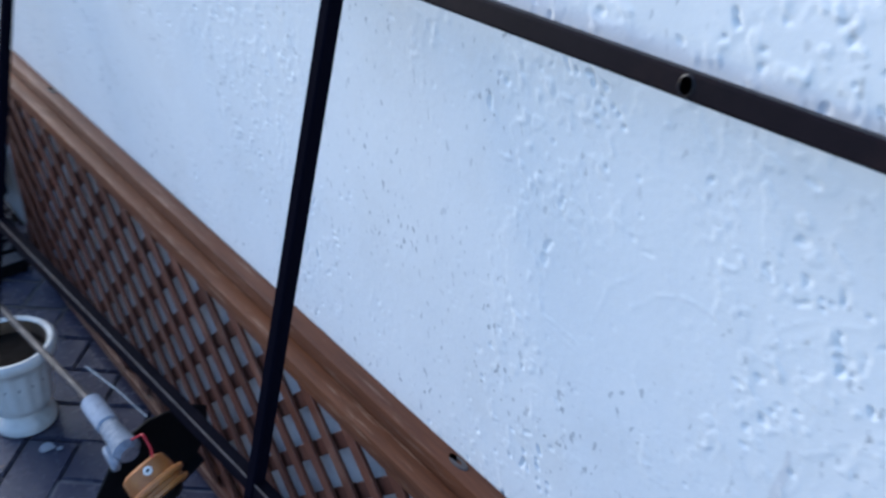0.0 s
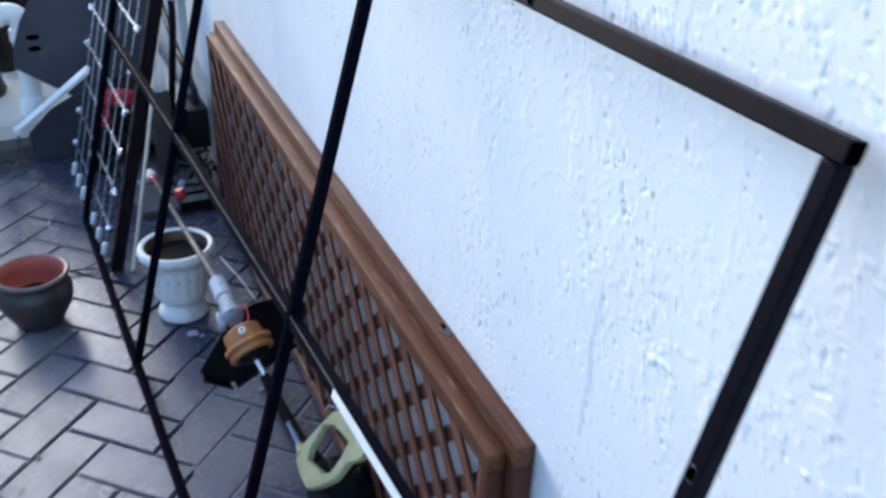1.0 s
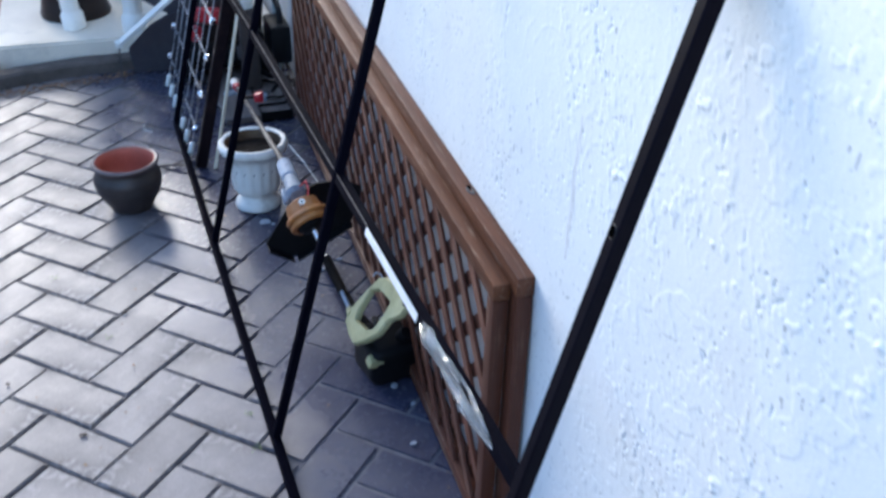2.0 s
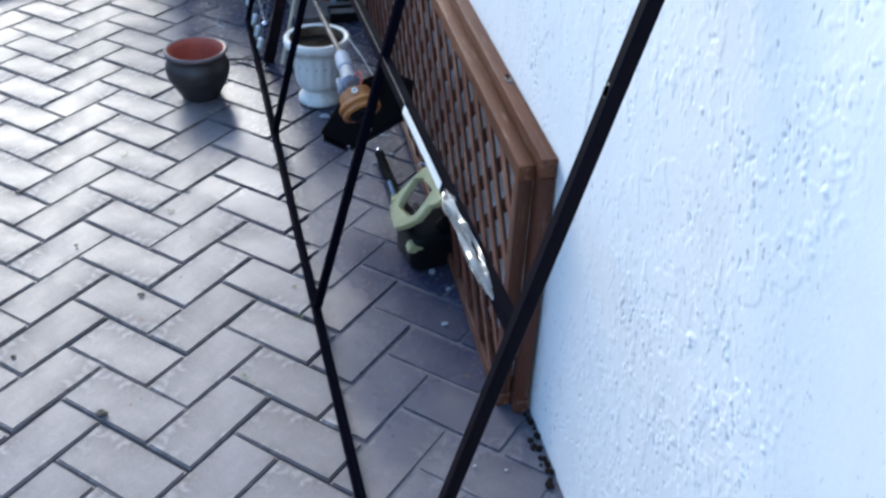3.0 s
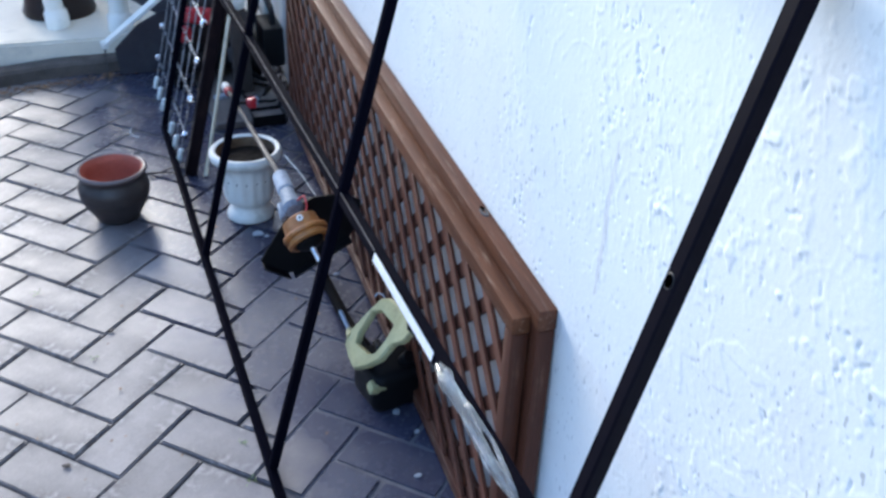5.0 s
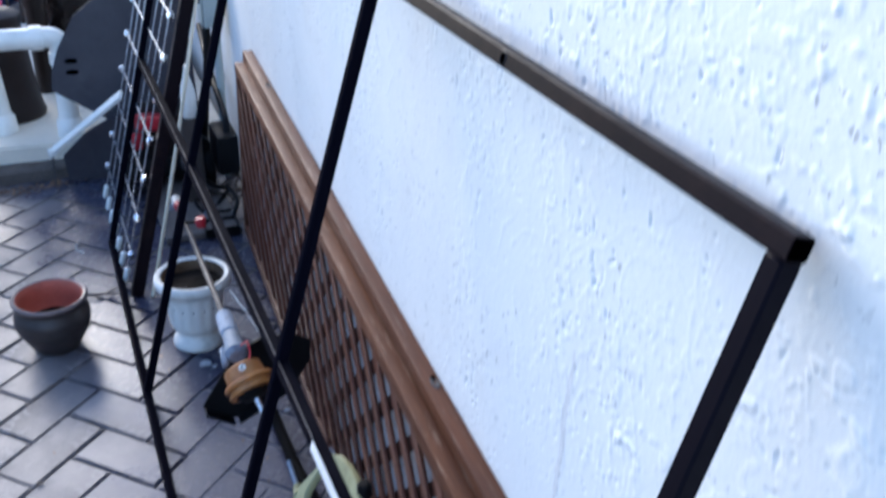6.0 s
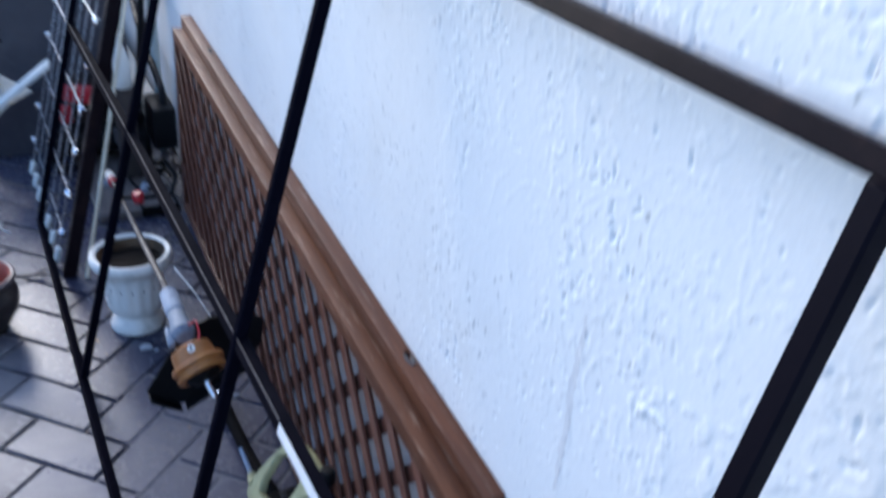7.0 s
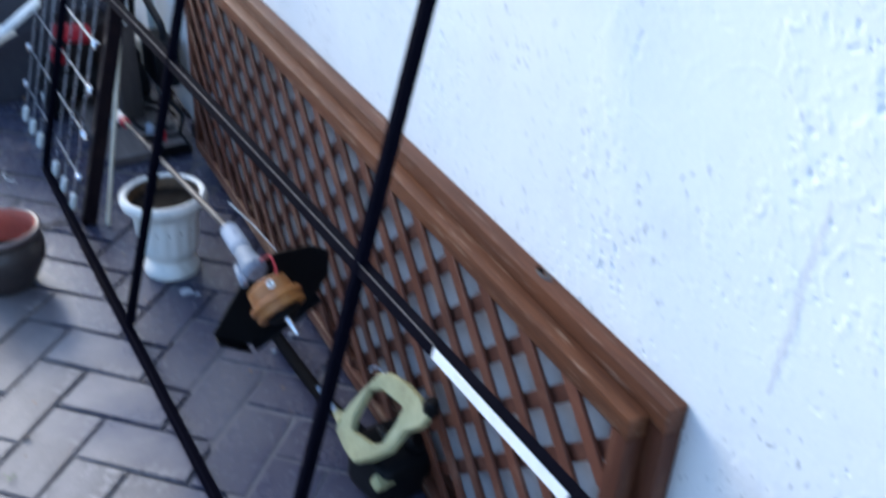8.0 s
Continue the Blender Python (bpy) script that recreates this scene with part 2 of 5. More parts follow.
PUMP_BLACK = mat("black_pump_plastic", (0.015, 0.010, 0.009), (0.024, 0.017, 0.015), rough=0.36, spec=0.25, scale=7, fine=150, bump=0.15)
BAG = mat("shiny_black_bag", (0.010, 0.007, 0.006), (0.018, 0.013, 0.011), spec=0.3, rough=0.24, scale=18, fine=60, bump=0.7, dist=0.012)
BOARD = mat("wet_grey_board", (0.18, 0.15, 0.13), (0.11, 0.09, 0.08), rough=0.4, scale=5, fine=90, bump=0.3, stretch=(6, 1, 6))
BAMBOO = mat("pale_cane", (0.76, 0.69, 0.52), (0.62, 0.55, 0.40), rough=0.5, scale=16, fine=150, bump=0.2)
GREY_SHEET = mat("weathered_grey_sheet", (0.46, 0.46, 0.47), (0.33, 0.33, 0.34), rough=0.7, scale=6, fine=120, bump=0.2, dirt=(0.17, 0.15, 0.14), dirt_amount=0.5, dirt_scale=6)
SCUFF = mat("beige_scuff", (0.70, 0.69, 0.675), (0.62, 0.61, 0.595), rough=0.8, scale=30, fine=200, bump=0.3)
SCUFF_PALE = mat("plaster_chip", (0.45, 0.46, 0.48), (0.36, 0.37, 0.39), rough=0.8, scale=30, fine=200, bump=0.4)
FENCE_WOOD = mat("dark_fence_wood", (0.07, 0.05, 0.04), (0.04, 0.03, 0.025), rough=0.7, scale=5, fine=90, bump=0.3, stretch=(6, 6, 1), per_object=0.25)
PINK = mat("pink_vinyl", (0.75, 0.12, 0.24), (0.6, 0.07, 0.15), rough=0.3, scale=6, fine=90, bump=0.1)
BLUE = mat("blue_vinyl", (0.16, 0.26, 0.55), (0.1, 0.16, 0.4), rough=0.3, scale=6, fine=90, bump=0.1)
PURPLE = mat("purple_label", (0.2, 0.12, 0.5), (0.14, 0.08, 0.36), rough=0.4, scale=10, fine=90, bump=0.05)
GREEN_GREY = mat("grey_green_enamel", (0.46, 0.50, 0.47), (0.36, 0.40, 0.38), rough=0.4, scale=6, fine=120, bump=0.1,
                 dirt=(0.2, 0.2, 0.17), dirt_amount=0.4, dirt_scale=7)
FAR_GREEN = mat("far_hedge", (0.05, 0.07, 0.03), (0.025, 0.035, 0.015), rough=0.8, scale=3, fine=30, bump=0.8, dist=0.05)


# ---- helpers for building ----
def mesh_of(name, bm, material, smooth=True):
    me = bpy.data.meshes.new(name)
    bm.normal_update()
    bm.to_mesh(me)
    bm.free()
    for mm in (material if isinstance(material, (list, tuple)) else (material,)):
        me.materials.append(mm)
    if smooth:
        for poly in me.polygons:
            poly.use_smooth = True
        me.set_sharp_from_angle(angle=radians(40))
    return me


def part(name, bm, material, parent=None, label="", smooth=True):
    ob = new(name, mesh_of(name, bm, material, smooth))
    if parent:
        ob.parent = parent
    if label:
        tagged(ob, label)
    return ob


def thing(name, label, category, at=(0, 0, 0), group="", kind=""):
    ob = new(name)
    ob.empty_display_size = 0.05
    ob.matrix_world = Matrix.Translation(at)
    return tagged(ob, label, category, group, kind)


def join(bm, other):
    """Adds the bmesh other to bm."""
    me = bpy.data.meshes.new("tmp")
    other.to_mesh(me)
    other.free()
    bm.from_mesh(me)
    bpy.data.meshes.remove(me)
    return bm


def box(sx, sy, sz, bevel=0.0, m=None, seg=1):
    bm = bmesh.new()
    bmesh.ops.create_cube(bm, size=1)
    bmesh.ops.scale(bm, vec=(sx, sy, sz), verts=bm.verts)
    if bevel:
        bmesh.ops.bevel(bm, geom=bm.edges[:], offset=bevel, segments=seg, affect="EDGES", profile=0.6)
    if m is not None:
        bmesh.ops.transform(bm, matrix=m, verts=bm.verts)
    return bm


def basis(p, q, up):
    """The pose whose z runs from p to q, with y near up, at the middle."""
    p, q, up = Vector(p), Vector(q), Vector(up)
    z = (q - p).normalized()
    x = up.cross(z).normalized()
    y = z.cross(x)
    m = Matrix((x, y, z)).transposed().to_4x4()
    m.translation = (p + q) / 2
    return m


def beam(p, q, w, h, up=(0, 0, 1), bevel=0.001, seg=1):
    """A bar from p to q, h thick along up and w across."""
    return box(w, h, (Vector(q) - Vector(p)).length, bevel, basis(p, q, up), seg)


def lathe(profile, n=40, close=False):
    """A turned body from (radius, height) pairs."""
    bm = bmesh.new()
    rings = []
    for r, z in profile:
        if r < 1e-5:
            rings.append([bm.verts.new((0, 0, z))])
        else:
            rings.append([bm.verts.new((r * math.cos(2 * math.pi * i / n), r * math.sin(2 * math.pi * i / n), z)) for i in range(n)])
    for a, b in zip(rings, rings[1:]):
        for i in range(n):
            j = (i + 1) % n
            if len(a) == 1 and len(b) > 1:
                bm.faces.new((a[0], b[j], b[i]))
            elif len(b) == 1 and len(a) > 1:
                bm.faces.new((a[i], a[j], b[0]))
            elif len(a) > 1:
                bm.faces.new((a[i], a[j], b[j], b[i]))
    bmesh.ops.recalc_face_normals(bm, faces=bm.faces[:])
    return bm


def moved(bm, m):
    bmesh.ops.transform(bm, matrix=m, verts=bm.verts)
    return bm


def shake(bm, amount, scale, seed=0):
    for v in bm.verts:
        v.co += Vector(noise.noise_vector(v.co * scale + Vector((seed, seed * 1.7, -seed)))) * amount
    return bm


def pipe(points, r, n=12, caps=True):
    """A round tube along points."""
    bm = bmesh.new()
    pts = [Vector(p) for p in points]
    rings, up = [], Vector((0.13, 0.21, 0.97))
    for i, p in enumerate(pts):
        d = (pts[min(i + 1, len(pts) - 1)] - pts[max(i - 1, 0)]).normalized()
        x = up.cross(d)
        x = (x if x.length > 1e-3 else Vector((1, 0, 0)).cross(d)).normalized()
        y = d.cross(x)
        up = y if abs(y.dot(up)) > 0.2 else up
        rr = r[i] if isinstance(r, (list, tuple)) else r
        rings.append([bm.verts.new(p + (x * math.cos(2 * math.pi * k / n) + y * math.sin(2 * math.pi * k / n)) * rr) for k in range(n)])
    for a, b in zip(rings, rings[1:]):
        for k in range(n):
            bm.faces.new((a[k], a[(k + 1) % n], b[(k + 1) % n], b[k]))
    if caps:
        bm.faces.new(rings[0][::-1])
        bm.faces.new(rings[-1])
    bmesh.ops.recalc_face_normals(bm, faces=bm.faces[:])
    return bm


def bend(corners, radius, steps=6):
    """Points along a broken line whose corners are rounded."""
    c = [Vector(p) for p in corners]
    out = [c[0]]
    for a, b, d in zip(c, c[1:], c[2:]):
        u, v = (a - b).normalized(), (d - b).normalized()
        s, e = b + u * radius, b + v * radius
        for i in range(steps + 1):
            t = i / steps
            out.append(s * (1 - t) ** 2 + b * 2 * t * (1 - t) + e * t * t)
    return out + [c[-1]]


def prism(outline, thick, bevel=0.0):
    """A plate in the xy plane from its outline, thick along z."""
    bm = bmesh.new()
    f = bm.faces.new([bm.verts.new((x, y, 0)) for x, y in outline])
    up = bmesh.ops.extrude_face_region(bm, geom=[f])
    bmesh.ops.translate(bm, vec=(0, 0, thick), verts=[v for v in up["geom"] if isinstance(v, bmesh.types.BMVert)])
    bmesh.ops.recalc_face_normals(bm, faces=bm.faces[:])
    if bevel:
        bmesh.ops.bevel(bm, geom=bm.edges[:], offset=bevel, segments=2, affect="EDGES")
    return bm


# ---- ground ----
def make_ground():
    bm = bmesh.new()
    xs = [-400, -40, -6, -2, 0.5, 6, 40, 400]
    vs = [[bm.verts.new((x, y, -0.0075)) for y in xs] for x in xs]
    for i in range(len(xs) - 1):
        for j in range(len(xs) - 1):
            bm.faces.new((vs[i][j], vs[i + 1][j], vs[i + 1][j + 1], vs[i][j + 1]))
    tagged(part("ground", bm, SAND), "dark sandy ground under the pavers", "ground", kind="structure")


make_ground()


# ---- house wall with a hand-trowelled finish ----
def wall_x(y):
    return 0.030 * (y + 0.5)


def filtered(shape, step, sy, sz, seed):
    """Smooth random relief, normalised, with the grain sizes sy and sz in metres."""
    rng = np.random.default_rng(seed)
    f = np.fft.rfft2(rng.standard_normal(shape))
    ky = np.fft.fftfreq(shape[0])[:, None] / step
    kz = np.fft.rfftfreq(shape[1])[None, :] / step
    f = f * np.exp(-2 * (math.pi ** 2) * ((ky * sy) ** 2 + (kz * sz) ** 2))
    h = np.fft.irfft2(f, s=shape)
    return (h - h.mean()) / h.std()


def relief_at(y, z):
    """How far the plaster stands out of the wall's plane."""
    h, start, step = RELIEF
    return float(h[int((y - start) / step), int(z / step)])


def smooth01(x, a, b):
    t = np.clip((x - a) / (b - a), 0, 1)
    return t * t * (3 - 2 * t)


def make_wall():
    step, y0, y1, z1 = 0.0018, -1.15, 1.30, 1.42
    ny, nz = int((y1 - y0) / step), int(z1 / step)
    shape = (ny, nz)
    low = filtered(shape, step, 0.05, 0.075, 3) + 0.35 * filtered(shape, step, 0.018, 0.026, 4)
    tear = filtered(shape, step, 0.0022, 0.0024, 12)
    fleck = filtered(shape, step, 0.0030, 0.0026, 7) + 0.45 * filtered(shape, step, 0.008, 0.010, 8)
    busy = 0.12 + 0.88 * smooth01(low, -0.35, 1.1)
    some = 0.3 + 0.7 * smooth01(low, -0.9, 0.6)
    # thin skims of plaster, one over the other, each with a torn lip
    h = 0.0007 * filtered(shape, step, 0.12, 0.12, 11)
    for seed, sy, sz, cut, tall in ((5, 0.0065, 0.0080, 1.15, 0.00033), (6, 0.012, 0.016, 0.60, 0.00026), (9, 0.030, 0.040, 0.25, 0.00028), (10, 0.0040, 0.0045, 1.60, 0.0005)):
        skim = filtered(shape, step, sy, sz, seed) + 0.16 * tear
        gate = busy if sy < 0.012 else some
        h += tall * smooth01(skim, cut, cut + 0.22) * gate
        h += 0.6 * tall * np.exp(-((skim - cut - 0.26) / 0.13) ** 2) * gate * smooth01(fleck, -0.7, 0.5)
    # flecks thrown up and small pits left by the float
    near = smooth01(-(y0 + step * np.arange(ny)), 0.58, 0.82)[:, None]     # the rougher end of the wall
    h += 0.0009 * smooth01(fleck + 0.35 * tear, 2.15, 2.45) * busy * (0.45 + 0.55 * near)
    h += 0.0008 * smooth01(fleck + 0.30 * tear, 2.55, 2.9) * some * (0.4 + 0.6 * near)
    flake = filtered(shape, step, 0.0046, 0.0040, 31) + 0.34 * tear
    patch = smooth01(filtered(shape, step, 0.034, 0.026, 33), -0.25, 0.7)
    h += 0.0007 * near * patch * smooth01(flake, 1.25, 1.48)
    h += 0.0005 * near * smooth01(filtered(shape, step, 0.014, 0.010, 34) + 0.14 * tear, 0.9, 1.04)
    h -= 0.0012 * smooth01(-fleck + 0.30 * tear, 2.4, 2.8) * some
    # trowel ridges and chains of droplets
    rng = random.Random(21)
    up, down = np.zeros(shape), np.zeros(shape)

    def dab(y, z, r, tall):
        a, b = (y - y0) / step, z / step
        k = int(3 * r / step) + 1
        i0, i1, j0, j1 = max(0, int(a) - k), min(ny, int(a) + k + 1), max(0, int(b) - k), min(nz, int(b) + k + 1)
        if i0 >= i1 or j0 >= j1:
            return
        ii, jj = np.arange(i0, i1)[:, None] - a, np.arange(j0, j1)[None, :] - b
        layer = up if tall > 0 else down
        bump = abs(tall) * np.exp(-(ii ** 2 + jj ** 2) * step * step / (2 * (0.55 * r) ** 2))
        layer[i0:i1, j0:j1] = np.maximum(layer[i0:i1, j0:j1], bump)

    for _ in range(170):
        y, z, ang = rng.uniform(y0, y1), rng.uniform(0.0, z1), rng.gauss(-0.9, 0.6) + rng.choice((0, 0, 0, 1.9))
        n, turn = rng.randint(14, 75), rng.gauss(0, 0.035)
        wide, tall = rng.uniform(0.0019, 0.0030), rng.uniform(0.0004, 0.0010)
        for q in range(n):
            t = q / n
            dab(y, z, wide * (0.6 + 0.3 * math.sin(math.pi * t) + 0.3 * rng.random()), tall * math.sin(math.pi * t) ** 0.5 * rng.uniform(0.5, 1.0))
            y, z, ang = y + 0.0022 * math.cos(ang), z + 0.0022 * math.sin(ang), ang + turn + rng.gauss(0, 0.11)
    for _ in range(44):
        y, z, ang = rng.uniform(y0, y1), rng.uniform(0.0, z1), rng.gauss(math.pi / 2, 0.5)
        for q in range(rng.randint(4, 14)):
            r = 0.0017 + 0.0022 * rng.random() ** 2.5
            dab(y + rng.gauss(0, 0.012), z + rng.gauss(0, 0.006), r, r * rng.uniform(0.22, 0.42))
            if rng.random() < 0.3:
                dab(y + rng.gauss(0, 0.014), z + rng.gauss(0, 0.01), 0.0024, -0.0018)
            step_len = rng.uniform(0.006, 0.020)
            y, z = y + step_len * math.cos(ang), z + step_len * math.sin(ang)
    # gouges and pits left in clusters by the float
    for k in range(112):
        y, z = (rng.uniform(y0, y1) if k < 95 else rng.uniform(y0, -0.55)), rng.uniform(0.05, z1)
        lean, spread = rng.gauss(1.2, 0.35), rng.uniform(0.012, 0.05)
        for _ in range(rng.randint(3, 13)):
            py, pz, long, deep = y + rng.gauss(0, spread), z + rng.gauss(0, spread), rng.choice((1, 1, 1, 2, 2, 3, 5)), rng.uniform(0.0016, 0.0034)
            tilt = lean + rng.gauss(0, 0.4)
            for q in range(long):
                dab(py + 0.0022 * q * math.cos(tilt), pz + 0.0022 * q * math.sin(tilt), rng.uniform(0.0017, 0.0024 if py > -0.5 else 0.0019), -deep * (1.15 if py > -0.5 else 0.95))
            if rng.random() < 0.35:
                dab(py + rng.uniform(-0.004, 0.004), pz - 0.005, rng.uniform(0.0024, 0.0036), 0.0011)
    # long sweeping ridges towards the near end of the wall
    for _ in range(84):
        y, z, ang = rng.uniform(-1.12, -0.58), rng.uniform(0.1, z1), rng.gauss(0.3, 0.6)
        n, turn = rng.randint(25, 75), rng.gauss(0, 0.03)
        wide, tall = rng.uniform(0.0019, 0.0031), rng.uniform(0.0008, 0.0017)
        for q in range(n):
            t = q / n
            dab(y, z, wide * (0.4 + 0.8 * rng.random() ** 2), tall * math.sin(math.pi * t) ** 0.5 * rng.uniform(0.25, 1.0))
            y, z, ang = y + 0.0024 * math.cos(ang), z + 0.0024 * math.sin(ang), ang + turn + rng.gauss(0, 0.09)
    # thin continuous lips left where two strokes of the trowel met
    for k in range(46):
        y, z, ang = rng.uniform(-1.12, -0.35), rng.uniform(0.55, z1), rng.gauss(1.35, 0.5)
        n, turn = rng.randint(25, 120), rng.gauss(0, 0.022)
        wide, tall = rng.uniform(0.0016, 0.0022), rng.uniform(0.0005, 0.0010)
        fork = rng.randint(10, 60)
        for branch in range(2):
            for q in range(n):
                t = q / n
                if branch == 0 and q == fork:
                    y2, z2, a2 = y, z, ang + rng.choice((-0.8, 0.8))
                dab(y, z, wide, tall * min(1, 5 * t, 5 * (1 - t)) * (0.75 + 0.25 * math.sin(q * 0.35 + k)))
                y, z, ang = y + 0.0018 * math.cos(ang), z + 0.0018 * math.sin(ang), ang + turn + rng.gauss(0, 0.06)
            if fork >= n or k % 3:
                break
            y, z, ang, n, turn = y2, z2, a2, n // 2, -turn
    h += (0.55 * up - 1.15 * down) * (0.55 + 0.45 * smooth01(tear, -0.8, 0.6))
    global RELIEF
    # the relief fades out towards the sheet's edges
    ey = np.minimum(np.arange(ny), np.arange(ny)[::-1])[:, None] * step
    ez = (np.arange(nz)[::-1])[None, :] * step
    h *= smooth01(ey, 0, 0.08) * smooth01(ez, 0, 0.08)
    RELIEF = (h, y0, step)
    ys = np.concatenate([np.linspace(-6, y0 - 0.02, 24), y0 + step * np.arange(ny), np.linspace(y1 + 0.02, 3.4, 20)])
    zs = np.concatenate([[-0.02], step * np.arange(nz), np.linspace(z1 + 0.03, 3.2, 14)])
    H = np.zeros((len(ys), len(zs)))
    H[24:24 + ny, 1:1 + nz] = h
    Y, Z = np.meshgrid(ys, zs, indexing="ij")
    X = 0.030 * (Y + 0.5) - H
    co = np.stack([X, Y, Z], -1).reshape(-1, 3)
    a, b = len(ys), len(zs)
    idx = np.arange(a * b).reshape(a, b)
    quads = np.stack([idx[:-1, :-1], idx[:-1, 1:], idx[1:, 1:], idx[1:, :-1]], -1).reshape(-1, 4)
    me = bpy.data.meshes.new("stucco_face")
    me.vertices.add(len(co))
    me.vertices.foreach_set("co", co.ravel())
    me.loops.add(quads.size)
    me.loops.foreach_set("vertex_index", quads.ravel())
    me.polygons.add(len(quads))
    me.polygons.foreach_set("loop_start", np.arange(0, quads.size, 4))
    me.update(calc_edges=True)
    me.materials.append(STUCCO)
    me.polygons.foreach_set("use_smooth", np.ones(len(quads), bool))
    wall = thing("wall_east", "white stucco house wall with a rough hand-trowelled finish", "wall", kind="structure")
    face = new("stucco_face", me)
    face.parent = wall
    bm = bmesh.new()
    ring = [(wall_x(-6) + 0.01, -6), (wall_x(3.4) + 0.01, 3.4), (0.35, 3.4), (0.35, -6)]
    lo = [bm.verts.new((x, y, -0.02)) for x, y in ring]
    hi = [bm.verts.new((x, y, 3.2)) for x, y in ring]
    for i in range(4):
        bm.faces.new((lo[i], lo[(i + 1) % 4], hi[(i + 1) % 4], hi[i]))
    bm.faces.new(lo[::-1]), bm.faces.new(hi)
    bmesh.ops.recalc_face_normals(bm, faces=bm.faces[:])
    part("wall_core", bm, STUCCO, wall, smooth=False)


make_wall()


# unseen pale walls, added to bounce light into the yard
def make_bounce_walls():
    for name, label, size, at in (("wall_west", "unseen pale wall added west of the yard to bounce light", (0.12, 13.0, 1.0), (-4.35, 0.5, 0.5)),
                                  ("wall_south", "unseen pale wall added south of the yard to bounce light", (4.5, 0.12, 1.0), (-2.1, -5.9, 0.5))):
        tagged(part(name, box(*size, 0.01, Matrix.Translation(at)), SCUFF, smooth=False), label, "wall", kind="structure")


make_bounce_walls()


# ---- leaning black steel frame ----
def make_frame():
    fr = thing("metal_frame", "black rusty square-tube metal frame leaning against the white wall", "frame")
    k = -0.0150                                  # the frame stands slightly askew to the wall

    def at(y, s, out=0.0):
        base = Vector((-0.323 + k * (y + 0.125) - 0.0046 * (y + 0.852), y, 0.012))
        v = Vector((0.286 - np.interp(y, (-0.852, -0.1275, 0.590, 1.315), (0.0030, -0.0004, 0.0028, 0.0150)), 0, 1.022))
        return base + v * s + Vector((-0.9635, 0, 0.2677)) * out

    nrm = Vector((-0.9635, 0, 0.2677))
    ends = (-0.852, 1.315)
    part("bottom_rail", beam(at(ends[0] - 0.0084, 0.0), at(ends[1] + 0.0078, 0.0), 0.0155, 0.0155, nrm, 0.0025), BLACK_STEEL, fr)
    # the upper rails are slightly bowed
    v = Vector((0.2677, 0, 0.9635))

    def rail(ys, s, profile):
        bm = bmesh.new()
        rings = [[bm.verts.new(at(y, s) + nrm * n + v * w) for n, w in profile] for y in ys]
        for r0, r1 in zip(rings, rings[1:]):
            for i in range(len(profile)):
                j = (i + 1) % len(profile)
                bm.faces.new((r0[i], r0[j], r1[j], r1[i]))
        bm.faces.new(rings[0]), bm.faces.new(rings[-1])
        bmesh.ops.recalc_face_normals(bm, faces=bm.faces[:])
        return bm

    h, c = 0.0084, 0.0020
    square = [(h, -h + c), (h, h - c), (h - c, h), (-h + c, h), (-h, h - c), (-h, -h + c), (-h + c, -h), (h - c, -h)]
    bm = rail([ends[0] - 0.0084, -0.1275, 0.590, ends[1] + 0.0078], 0.993, square)
    part("top_rail", bm, BROWN_STEEL, fr)
    # the middle rail is an angle iron
    stops = [ends[0] + 0.0095, -0.1275, 0.590, ends[1]]
    angle = [(0.0062, -0.0072), (0.0062, 0.0072), (-0.0095, 0.0072), (-0.0095, 0.0047), (0.0038, 0.0047), (0.0038, -0.0072)]
    part("middle_rail", rail(stops, 0.490, angle), ANGLE_IRON, fr, "black angle-iron rail")
    edge = rail([-0.312] + stops[1:], 0.490, [(0.0056, 0.0064), (0.0066, 0.0064), (0.0066, 0.0076), (0.0056, 0.0076)])
    part("worn_edge", edge, BARE_EDGE, fr, "bare worn steel edge")
    for y, w, mtl in ((ends[0], 0.0168, STRUT_STEEL), (-0.1275, 0.0155, BLACK_STEEL), (0.590, 0.0155, BLACK_STEEL), (ends[1], 0.0155, BLACK_STEEL)):
        foot = y - 0.018 if -0.5 < y < 1.0 else y    # the two inner struts stand a little out of square
        part("strut", beam(at(foot, 0.0085), at(y + (y - foot) * 0.3, 0.9855), w, w, nrm, 0.002), mtl, fr)
    for y, s in ((ends[0], 0.993), (ends[1], 0.993)):
        part("end_cap", beam(at(y - 0.0095 if y < 0 else y + 0.0089, s), at(y - 0.0085 if y < 0 else y + 0.0079, s), 0.0145, 0.0145, nrm, 0.0006), HOLE, fr, "black end cap")
    # bolt holes with a pressed rim
    for y, s, o in ((-0.488, 0.993, 0.0086), (ends[0], 0.765, 0.0086), (0.23, 0.993, 0.0086)):
        c = at(y, s, o)
        m = nrm.to_track_quat("Z", "Y").to_matrix().to_4x4()
        m.translation = c
        part("bolt_hole", moved(lathe([(0, 0.0003), (0.0052, 0.0003), (0.0056, -0.0004)], 16), m @ Matrix.Diagonal((0.9, 1.1, 1, 1))), HOLE, fr, "dark drilled bolt hole")
        part("hole_rim", moved(lathe([(0.0053, 0.0002), (0.0057, 0.0007), (0.0068, 0.0)], 16), m @ Matrix.Diagonal((0.9, 1.1, 1, 1))), RIM_STEEL, fr)
    # tape and torn plastic wrap round the middle rail
    tape = beam(at(-0.316, 0.490, 0.0068), at(-0.545, 0.490, 0.0068), 0.0125, 0.0010, nrm, 0.0003)
    part("tape", tape, WHITE_TAPE, fr, "white tape on the middle rail")
    n, m = 46, 14
    bm = bmesh.new()
    rings = []
